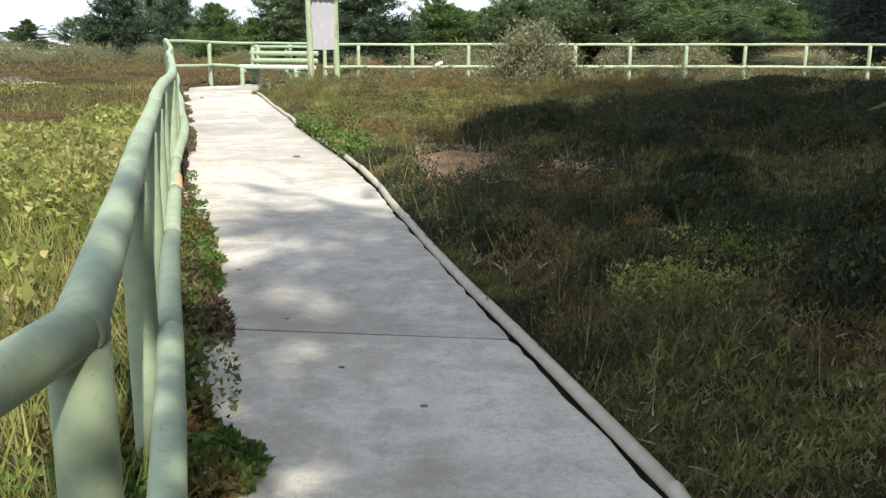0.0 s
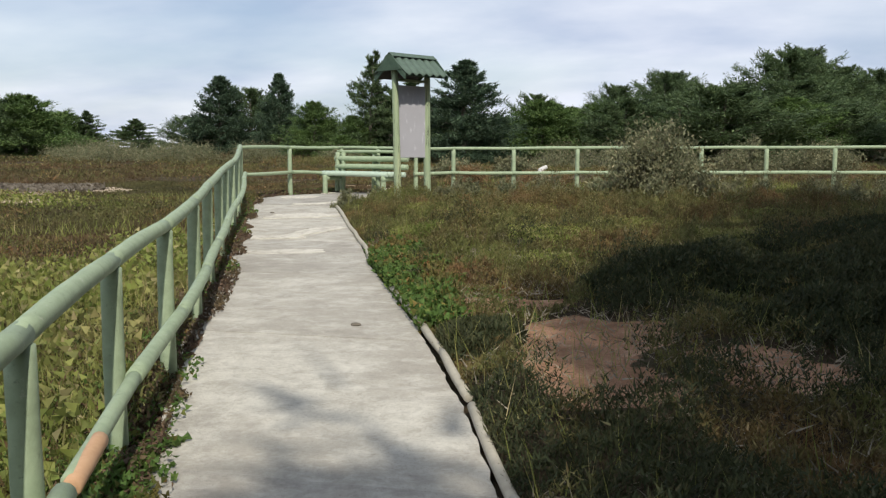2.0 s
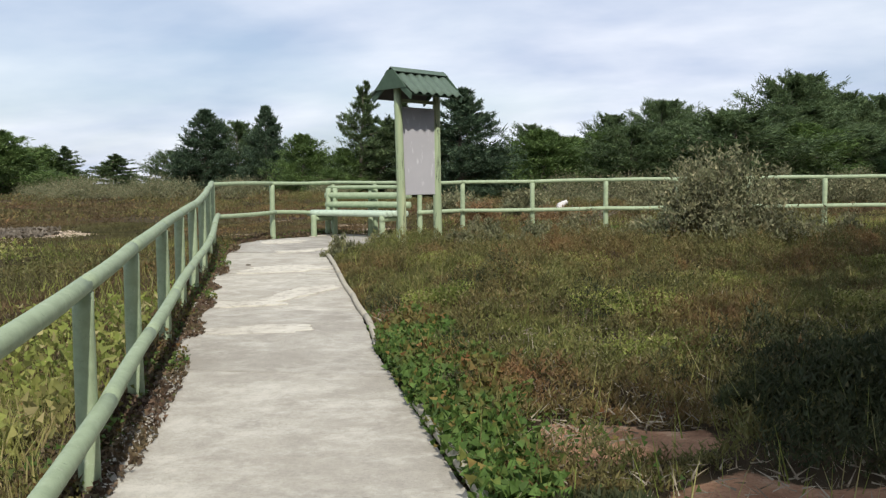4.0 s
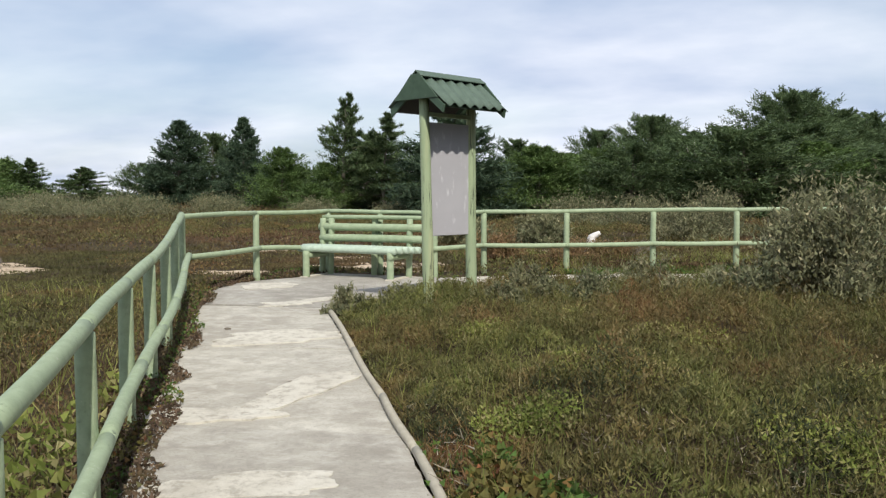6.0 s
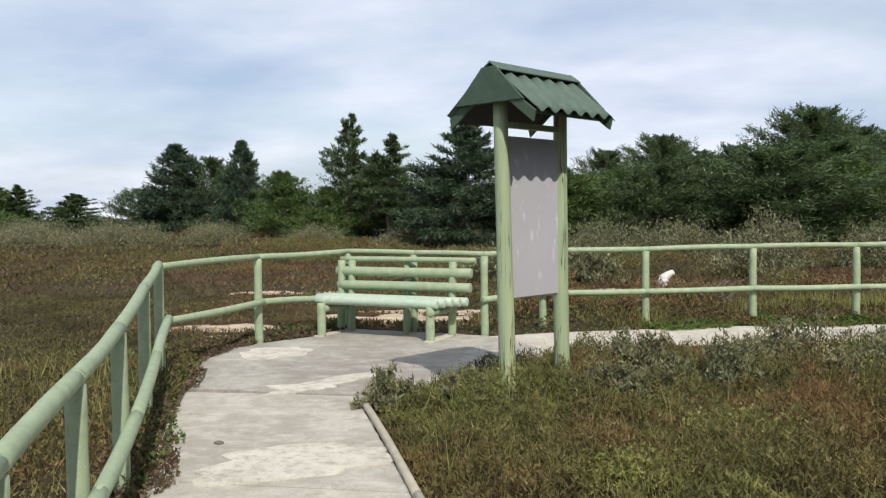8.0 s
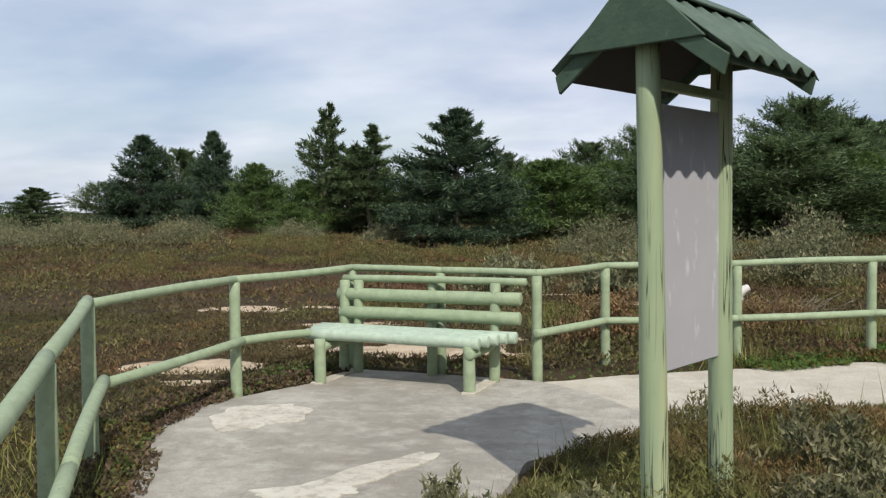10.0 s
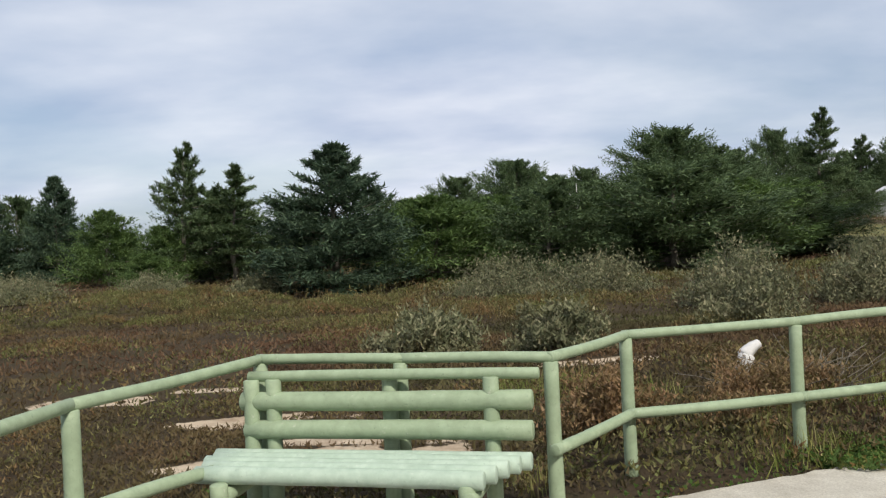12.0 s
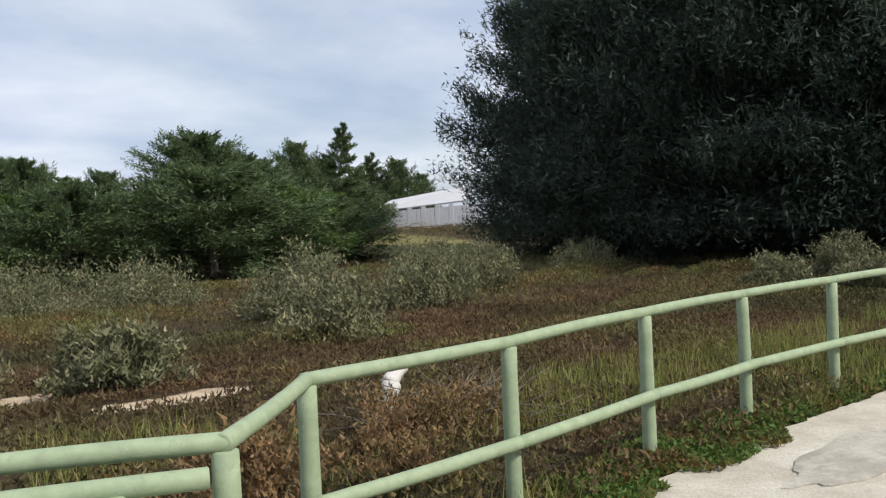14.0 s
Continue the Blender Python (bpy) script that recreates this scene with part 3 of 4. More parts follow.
def roof_sheet(side):
    """A corrugated sheet from the ridge to one eave."""
    verts, faces = [], []
    n, m = 72, 4
    for j in range(m + 1):
        f = j / m
        for i in range(n + 1):
            s = -RL - 0.02 + (2 * RL + 0.04) * i / n
            wv = 0.017 * math.cos(2 * math.pi * i / n * 6.5)
            verts.append(spoint(s, side * (0.03 + (RW - 0.03) * f), RZ - 0.02 + (EZ - RZ) * f + wv))
    for j in range(m):
        for i in range(n):
            a = j * (n + 1) + i
            faces.append((a, a + 1, a + n + 2, a + n + 1))
    me = mesh_of("roof_sheet", verts, faces, M_ROOF, True)
    ob = part("roof_sheet", me, sign, "corrugated dark green roof sheet")
    so = ob.modifiers.new("thick", "SOLIDIFY")
    so.thickness, so.offset = 0.006, 1 if side < 0 else -1
    return ob


for side in (1, -1):
    roof_sheet(side)
    slab_between("ridge_cap", [spoint(-RL - 0.03, 0, RZ + 0.03), spoint(RL + 0.03, 0, RZ + 0.03), spoint(RL + 0.03, side * 0.085, RZ - 0.03), spoint(-RL - 0.03, side * 0.085, RZ - 0.03)], 0.012, M_ROOF, sign)
    slab_between("eave_board", [spoint(-RL, side * (RW - 0.05), EZ - 0.012), spoint(RL, side * (RW - 0.05), EZ - 0.012), spoint(RL, side * (RW - 0.05), EZ - 0.042), spoint(-RL, side * (RW - 0.05), EZ - 0.042)], 0.02, M_ROOFSIDE, sign)
    for e in (-1, 1):
        slab_between("barge_board", [spoint(e * RL, side * 0.02, RZ - 0.045), spoint(e * RL, side * RW, EZ - 0.025), spoint(e * RL, side * (RW - 0.02), EZ - 0.10), spoint(e * RL, side * 0.02, RZ - 0.13)], 0.02, M_ROOFSIDE, sign)
    slab_between("lining", [spoint(-RL + 0.03, side * 0.01, RZ - 0.06), spoint(RL - 0.03, side * 0.01, RZ - 0.06), spoint(RL - 0.03, side * (RW - 0.05), EZ - 0.045), spoint(-RL + 0.03, side * (RW - 0.05), EZ - 0.045)], 0.012, M_UNDER, sign)
for e in (-1, 1):
    verts = [spoint(e * (RL + 0.012), -0.30, RZ - 0.24), spoint(e * (RL + 0.012), 0.30, RZ - 0.24), spoint(e * (RL + 0.012), 0.06, RZ + 0.0), spoint(e * (RL + 0.012), -0.06, RZ + 0.0)]
    slab_between("gable", verts if e > 0 else verts[::-1], 0.018, M_ROOFSIDE, sign)
slab_between("top_bar", [spoint(-half, 0.03, 2.80), spoint(half, 0.03, 2.80), spoint(half, 0.03, 2.84), spoint(-half, 0.03, 2.84)], 0.04, M_GREEN, sign)


# ---- vegetation ----
rng = np.random.default_rng(4)


def scatter(n, x0, x1, y0, y1):
    return rng.uniform(x0, x1, n), rng.uniform(y0, y1, n)


def bits(x, y, z, size, up=0.5, slim=0.35):
    """Small leaves lying at all angles, one triangle each."""
    n = len(x)
    d = rng.normal(size=(n, 3))
    d[:, 2] = np.abs(d[:, 2]) * 0.7 + up
    d /= np.linalg.norm(d, axis=1)[:, None]
    s = np.cross(d, rng.normal(size=(n, 3)))
    s /= np.linalg.norm(s, axis=1)[:, None] + 1e-9
    p = np.stack([x, y, z], -1)
    sz = (size * rng.uniform(0.6, 1.4, n))[:, None]
    return np.stack([p - s * sz * slim, p + s * sz * slim, p + d * sz], 1)


def blades(x, y, z, h, w, lean=0.35):
    """Grass: slim upright triangles that lean over."""
    n = len(x)
    an = rng.uniform(0, 2 * np.pi, n)
    s = np.stack([np.cos(an), np.sin(an), np.zeros(n)], -1) * (w * 0.5)[:, None]
    t = rng.normal(size=(n, 3)) * lean
    t[:, 2] = 1
    t /= np.linalg.norm(t, axis=1)[:, None]
    p = np.stack([x, y, z], -1)
    return np.stack([p - s, p + s, p + t * h[:, None]], 1)


def keep(x, y, prob):
    k2 = rng.random(len(x)) < prob
    return x[k2], y[k2]


def stuff(name, tris, material, label, category):
    return tagged(new(name, tri_mesh(name, tris, material)), label, category, kind="stuff")


def off_paving(x, y, margin=0.03):
    return edge_dist(x, y) > margin


def clump_height(x, y):
    return vnoise(x, y, 1.15, 21, 3)


# low heath on the inner side of the path
def heath(n, x0, x1, y0, y1, size, tall):
    x, y = scatter(n, x0, x1, y0, y1)
    ok = off_paving(x, y, 0.05) & is_right(x, y) & (rng.random(n) > bare_ground(x, y) * 1.6)
    x, y = x[ok], y[ok]
    c = clump_height(x, y)
    low_edge = smooth(edge_dist(x, y), 0.0, 0.5)
    c2 = vnoise(x, y, 4.2, 23, 2)
    c4 = smooth(vnoise(x, y, 11.0, 24, 2), 0.30, 0.75)
    h = (0.025 + (0.75 * tall * smooth(c, 0.35, 0.75) + 0.13 * smooth(c2, 0.42, 0.8)) * (0.45 + 0.75 * c4) + 0.04 * c4) * (0.35 + 0.65 * low_edge)
    z = land(x, y) + h * rng.random(len(x)) ** 0.55
    # The shade-deepened shrub tone is used only short of y 14.
    dark = smooth(c + 0.25 * (vnoise(x, y, 0.35, 31, 2) - 0.5), 0.50, 0.60) * (1 - smooth(y, 11.5, 14.0))
    dk = rng.random(len(x)) < dark
    t = bits(x, y, z, size, 0.75, 0.125)
    return t[~dk], t[dk]


ha, hb = heath(1150000, -3.5, 4.2, 3.0, 19.0, 0.034, 0.17)
hc, hd = heath(280000, 4.0, 12.0, 4.0, 20.0, 0.050, 0.24)
stuff("heath", np.concatenate([ha, hc]), M_HEATH, "low brown and olive heath beside the path", "heath")
stuff("heath_shrub", np.concatenate([hb, hd]), M_DARK, "dark green cushions of heath shrub, deepened for tree shade", "shrub")

# dark cushions of taller shrub
def cushion(cx, cy, rx, ry, h, n, size):
    a = rng.uniform(0, 2 * np.pi, n)
    q = np.sqrt(rng.random(n))
    x, y = cx + rx * q * np.cos(a), cy + ry * q * np.sin(a)
    prof = np.sqrt(np.clip(1 - q ** 2, 0, 1)) * (0.65 + 0.7 * vnoise(x, y, 2.6, 41, 2))
    z = land(x, y) + h * prof * rng.random(n) ** 0.45
    ok = off_paving(x, y, 0.06)
    return bits(x[ok], y[ok], z[ok], size * 0.85, 0.75, 0.16)


tc = []
for cx, cy, rx, ry, h in ((1.7, 10.2, 1.2, 0.65, 0.34), (3.2, 10.4, 1.2, 0.9, 0.42), (2.3, 9.0, 0.7, 0.4, 0.32), (1.15, 9.85, 0.7, 0.35, 0.3), (4.6, 9.4, 1.2, 0.9, 0.45), (2.35, 6.3, 0.45, 0.35, 0.3), (3.6, 6.0, 0.9, 0.7, 0.38), (4.8, 7.0, 1.2, 1.0, 0.45),
                          (3.0, 4.6, 0.6, 0.5, 0.33), (3.9, 12.6, 1.4, 0.8, 0.36), (5.8, 12.0, 1.6, 1.0, 0.45), (1.15, 5.6, 0.3, 0.25, 0.14), (-0.02, 8.4, 0.28, 0.45, 0.13), (2.6, 7.4, 0.5, 0.25, 0.2), (5.5, 15.5, 1.5, 0.8, 0.35)):
    tc.append(cushion(cx, cy, rx, ry, h, int(24000 * rx * ry + 2500), 0.045))
stuff("heath_shrub", np.concatenate(tc), M_DARK, "dark rounded cushions of dense heath shrub, deepened for tree shade", "shrub")

mounds = []
mr = random.Random(12)
for i in range(70):
    cx, cy = mr.uniform(-14, 20), mr.uniform(23, 52)
    if lawn(np.array([cx]), np.array([cy]))[0] > 0.3 or (cx < -3 and cy < 27):
        continue
    rr = mr.uniform(0.4, 1.1) * (1 + (cy - 22) / 45)
    mounds.append(cushion(cx, cy, rr * 1.3, rr * 0.8, mr.uniform(0.18, 0.40), int(2300 * rr), 0.05 + (cy - 22) * 0.0022))
stuff("heath_shrub", np.concatenate(mounds), M_HEATH, "olive mounds of low shrub across the heath", "shrub")
fresh = []
for cx, cy, rr in ((-0.9, 13.3, 0.5), (0.1, 12.0, 0.45), (-1.4, 12.4, 0.3), (0.9, 13.6, 0.5), (-0.4, 14.6, 0.4), (1.9, 12.2, 0.4), (-1.9, 14.6, 0.3), (0.4, 10.9, 0.5), (2.6, 14.8, 0.5), (-1.2, 15.6, 0.35), (2.3, 5.3, 0.4), (1.9, 4.6, 0.3), (3.2, 6.6, 0.35)):
    n = int(5000 * rr)
    a, w = rng.uniform(0, 2 * np.pi, n), rng.random(n) ** 0.8
    x, y = cx + rr * w * np.cos(a), cy + rr * w * np.sin(a) * 0.8
    fresh.append(bits(x, y, land(x, y) + 0.05 + 0.11 * rng.random(n), 0.021, 0.4, 0.32))
stuff("low_herbs", np.concatenate(fresh), M_GRASS, "fresh yellow-green herbs scattered in the heath", "plants")

# creeping leaves along both edges of the paving
x, y = scatter(420000, -6.8, 8.0, 0.5, 22.5)
d = edge_dist(x, y)
on = vnoise(x, y, 1.3, 51, 3)
wide = 0.10 + 0.75 * smooth(on, 0.42, 0.68)
mid = np.interp(y, [q[1] for q in LEFT_EDGE[2:]], [q[0] for q in LEFT_EDGE[2:]]) + 0.7
ok = (d > -0.12 * smooth(on, 0.48, 0.72)) & (d < wide) & ((x < mid) | (y > 19.6) | is_right(x, y)) & ((d > 0) | (y < 16.4)) & ((~is_right(x, y)) | (rng.random(len(x)) < smooth(np.abs(y - 10.6), 2.2, 0.6) * 0.9))
x, y, d = x[ok], y[ok], d[ok]
z = np.maximum(land(x, y), np.where(d < 0, grade(y) + 0.008, -9)) + 0.09 * rng.random(len(x)) * smooth(d, -0.2, 0.1)
stuff("creeping_plants", bits(x, y, z, 0.024, 0.25, 0.5), M_CREEP, "creeping green and reddish leaves over the path edge", "plants")
x, y = scatter(60000, -1.6, 1.6, 8.6, 12.5)
d = edge_dist(x, y)
ok = is_right(x, y) & (d > -0.06) & (d < 0.25 + 0.7 * vnoise(x, y, 1.4, 52, 2) * (1 - np.abs(y - 10.5) / 2.2))
x, y = x[ok], y[ok]
stuff("creeping_plants", bits(x, y, np.maximum(land(x, y), grade(y)) + 0.14 * rng.random(len(x)), 0.036, 0.3, 0.5), M_CREEP, "patch of fresh green low leaves beside the path", "plants")

# leaf litter and creepers that lap over the outer edge of the paving
def lap(line, n, over, out, seed, size):
    """Small leaves along a line of the plan, lapping unevenly over the paving."""
    seg = rng.integers(0, len(line) - 1, n)
    f = rng.random(n)
    p, q = np.array(line)[seg], np.array(line)[seg + 1]
    dv = q - p
    nv = np.stack([-dv[:, 1], dv[:, 0]], -1) / np.linalg.norm(dv, axis=1)[:, None]
    c = p + dv * f[:, None]
    reach = over * smooth(vnoise(c[:, 0], c[:, 1], 1.9, seed, 3), 0.36, 0.72)
    off = rng.uniform(0, 1, n) ** 0.8 * (out + reach) - reach
    x, y = c[:, 0] + nv[:, 0] * off, c[:, 1] + nv[:, 1] * off
    h = 0.012 + 0.085 * smooth(off, -0.12, 0.12) * vnoise(x, y, 3.0, seed + 1, 2)
    z = np.where(off < 0.02, grade(y) + 0.006, np.maximum(land(x, y), grade(y) - 0.03)) + h * rng.random(n)
    return bits(x, y, z, size, 0.25, 0.45)


M_LITTER = leafy("dead brown leaf litter", [(0.0, (0.055, 0.040, 0.028)), (0.6, (0.13, 0.085, 0.055)), (0.9, (0.20, 0.12, 0.075)), (1.0, (0.10, 0.14, 0.05))],
                 2.0, [(0.4, (0.09, 0.060, 0.042)), (0.6, (0.12, 0.105, 0.050))], 0.4, 0.15)
stuff("leaf_litter", lap(LEFT_EDGE[5:], 40000, 0.13, 0.34, 55, 0.024), M_LITTER, "brown dead leaves and creepers lapping over the path edge", "leaf litter")
stuff("creeping_plants", lap(LEFT_EDGE[3:8], 26000, 0.15, 0.36, 57, 0.030), M_CREEP, "green and reddish creepers spilling onto the path", "plants")
stuff("creeping_plants", lap(PATH2[2:9], 24000, 0.22, 0.45, 59, 0.030), M_CREEP, "green creepers between the fence and the concrete", "plants")
stuff("leaf_litter", lap(PAD[:6], 9000, 0.10, 0.30, 61, 0.026), M_LITTER, "brown creepers along the rim of the lookout", "leaf litter")

# meadow on the outer side
x, y = scatter(300000, -13.0, 1.2, 0.5, 17.5)
ok = (~is_right(x, y)) & off_paving(x, y, 0.18)
xl = np.interp(y, [q[1] for q in LEFT_EDGE[2:]], [q[0] for q in LEFT_EDGE[2:]])
near = np.exp(-np.maximum(xl - x - 1.0, 0) / 4.0)
ok &= (rng.random(len(x)) < near) & (rng.random(len(x)) > bare_ground(x, y)) & (rng.random(len(x)) > smooth(y + 0.55 * (x + 3) + 3 * vnoise(x, y, 0.5, 61, 2), 9.5, 13.5) * 0.85)
x, y = x[ok], y[ok]
hh = (0.06 + 0.20 * vnoise(x, y, 0.8, 62, 3)) * rng.uniform(0.5, 1.4, len(x))
stuff("meadow_grass", blades(x, y, land(x, y) - 0.01, hh, rng.uniform(0.006, 0.016, len(x)), 0.45), M_GRASS, "tufted yellow-green meadow grass", "grass")
x, y = scatter(130000, -13.0, 0.8, 2.0, 17.0)
leafp = vnoise(x, y, 0.55, 63, 3)
ok = (~is_right(x, y)) & off_paving(x, y, 0.25) & (leafp > 0.52) & (rng.random(len(x)) > smooth(y + 0.55 * (x + 3), 10.5, 14.5))
x, y = x[ok], y[ok]
stuff("meadow_herbs", bits(x, y, land(x, y) + 0.20 * rng.random(len(x)), 0.05, 0.4, 0.4), M_GRASS, "leafy green herbs among the meadow grass", "plants")

x, y = scatter(9000, -13.6, -9.6, 17.6, 21.4)
q = np.hypot((x + 11.6) / 1.7, (y - 19.5) / 1.2) + 0.8 * (vnoise(x, y, 1.4, 66, 2) - 0.5)
x, y = x[q < 0.95], y[q < 0.95]
stuff("gravel", bits(x, y, land(x, y) + 0.05 + 0.03 * rng.random(len(x)), 0.06, 0.25, 0.5), M_BARK, "spread of pale grey stones on the open heath", "gravel")

# outer heath, coarser with distance
parts_far, parts_dark = [], []
for n, x0, x1, y0, y1, size, tall in ((150000, -7.5, 0.2, 5, 18, 0.036, 0.10), (190000, -16, -5.0, 9, 24, 0.045, 0.12), (170000, -6, 13, 20.2, 30, 0.055, 0.16), (140000, -26, 20, 24, 40, 0.075, 0.22), (110000, -48, 40, 38, 78, 0.13, 0.36), (60000, -70, -13, 0, 42, 0.14, 0.24)):
    x, y = scatter(n, x0, x1, y0, y1)
    ok = off_paving(x, y, 0.06) & (~is_right(x, y)) & (rng.random(n) > 1.3 * bare_ground(x, y)) & (rng.random(n) > 0.9 * lawn(x, y))
    if x0 == -16:
        ok &= rng.random(n) < smooth(y + 0.55 * (x + 3), 8.0, 12.5)
    x, y = x[ok], y[ok]
    c3 = vnoise(x, y, 0.55, 71, 3)
    flat = 1 - 0.75 * smooth(2.2 - np.hypot((x + 8) / 4.5, (y - 21) / 4.5), 0.8, 1.6)
    z = land(x, y) + (0.02 + flat * tall * smooth(c3, 0.38, 0.72)) * rng.random(len(x)) ** 0.7
    t = bits(x, y, z, size * 0.9, 0.6, 0.2)
    dk = rng.random(len(x)) < smooth(c3, 0.50, 0.64) * 0.6
    parts_far.append(t[~dk])
    parts_dark.append(t[dk])
stuff("heath", np.concatenate(parts_far), M_FARHEATH, "reddish brown open heath beyond the fence", "heath")
stuff("heath_shrub", np.concatenate(parts_dark), M_HEATH, "olive tussocks scattered over the open heath", "shrub")
x, y = scatter(26000, -3.4, 12, 19.9, 24.0)
ok = off_paving(x, y, 0.05) & (~is_right(x, y)) & (vnoise(x, y, 0.8, 75, 2) > 0.42)
x, y = x[ok], y[ok]
stuff("meadow_grass", blades(x, y, land(x, y), rng.uniform(0.08, 0.32, len(x)), rng.uniform(0.006, 0.013, len(x)), 0.3), M_GRASS, "thin upright grass along the fence foot", "grass")
x, y = scatter(30000, -3.5, 5.0, 2.5, 13)
ok = is_right(x, y) & off_paving(x, y, 0.08) & (vnoise(x, y, 0.9, 77, 2) > 0.47)
x, y = x[ok], y[ok]
stuff("dry_twigs", bits(x, y, land(x, y) + 0.05 * rng.random(len(x)) + 0.02, 0.075, 0.05, 0.05), M_TWIG, "dry pale twigs littering the heath floor", "twigs")
x, y = scatter(9000, -3.5, 6.0, 2.5, 19)
ok = is_right(x, y) & off_paving(x, y, 0.08)
x, y = x[ok], y[ok]
stuff("dry_grass", blades(x, y, land(x, y), rng.uniform(0.1, 0.36, len(x)), rng.uniform(0.004, 0.009, len(x)), 0.35), M_GRASS, "sparse dry grass stalks standing in the heath", "grass")


# ---- shrubs ----
def shrub(cx, cy, r, h, n, material, label, size=0.05, group=""):
    """Many twigs fan out from the foot; leaves cluster along their outer halves."""
    base = zland(cx, cy) - 0.03
    ob = thing("shrub", (cx, cy, base), label, "shrub", group)
    k2 = max(24, int(n / 130))
    an, el = rng.uniform(0, 2 * np.pi, k2), np.arccos(rng.uniform(0.05, 1.0, k2))
    ln = rng.uniform(0.72, 1.12, k2)
    tip = np.stack([np.cos(an) * np.sin(el) * r, np.sin(an) * np.sin(el) * r, np.cos(el) * h], -1) * ln[:, None]
    who = rng.integers(0, k2, n)
    f = rng.random(n) ** 0.5
    f = 0.25 + 0.75 * f
    p = tip[who] * f[:, None] + rng.normal(size=(n, 3)) * (0.085 * r)
    p[:, 2] = np.abs(p[:, 2]) + 0.02
    part("foliage", tri_mesh("foliage", bits(p[:, 0], p[:, 1], p[:, 2], size, 0.6, 0.2), material), ob)
    tw = np.stack([np.zeros((k2, 3)) + rng.normal(size=(k2, 3)) * 0.012, np.zeros((k2, 3)) + rng.normal(size=(k2, 3)) * 0.012, tip * 1.02], 1)
    part("branchwork", tri_mesh("branchwork", tw, M_BARK), ob)
    return ob


shrub(1.25, 16.9, 0.95, 1.25, 16000, M_SILVER, "large grey-green rounded shrub on the heath", 0.06)
shrub(2.55, 17.3, 0.55, 0.5, 3500, M_SILVER, "low straggling grey-green shrub on the heath", 0.05)
for cx, cy, r, h in ((-0.35, 17.6, 0.55, 0.42), (-1.1, 17.2, 0.45, 0.36), (0.4, 17.9, 0.5, 0.40), (-1.75, 17.1, 0.30, 0.36), (-1.95, 16.4, 0.28, 0.26), (-2.9, 16.25, 0.22, 0.24), (-3.5, 16.45, 0.26, 0.24), (-1.55, 16.6, 0.25, 0.3), (3.9, 17.4, 0.6, 0.5), (5.0, 17.9, 0.7, 0.45)):
    shrub(cx, cy, r, h, int(2200 + 3000 * r), M_SILVER, "small grey-green seedy shrub near the notice board", 0.04, "shrubs near the notice board")
shrub(-2.55, 21.8, 0.55, 0.55, 4200, M_RUST, "rusty pink-leaved shrub behind the fence", 0.05)
shrub(-1.6, 21.6, 0.3, 0.3, 1500, M_RUST, "small rusty shrub behind the fence", 0.04)
for cx, cy, r, h in ((-2.2, 26.5, 0.6, 0.55), (-4.0, 27.0, 0.7, 0.5), (1.2, 28.5, 0.8, 0.85), (2.0, 31.5, 1.0, 1.1), (4.3, 31.0, 0.9, 1.0), (6.6, 33.0, 1.0, 0.9), (0.3, 37.0, 1.5, 1.0), (-1.8, 39.0, 1.5, 1.0), (9.8, 27.5, 0.6, 0.6), (11.5, 26.5, 0.7, 0.6), (8.0, 37.0, 1.2, 0.9), (12.6, 36.0, 0.9, 0.7), (-9.5, 45.0, 1.3, 1.0), (-14.0, 47.0, 1.5, 1.1), (-20.5, 42.0, 2.2, 1.2), (-17.5, 44.0, 1.6, 1.1), (-24.5, 43.0, 2.2, 1.2), (-28.5, 46.0, 2.0, 1.1), (-30.5, 49.0, 2.4, 1.3), (13.5, 28.5, 0.7, 0.8)):
    big = 1.0 if cy > 40 else 1.2
    shrub(cx, cy, r * big, h * (big if cy < 40 else 0.8), int(5000 + 3000 * r), M_SILVER, "grey-green wind-shaped shrub out on the heath", 0.075, "shrubs on the open heath")


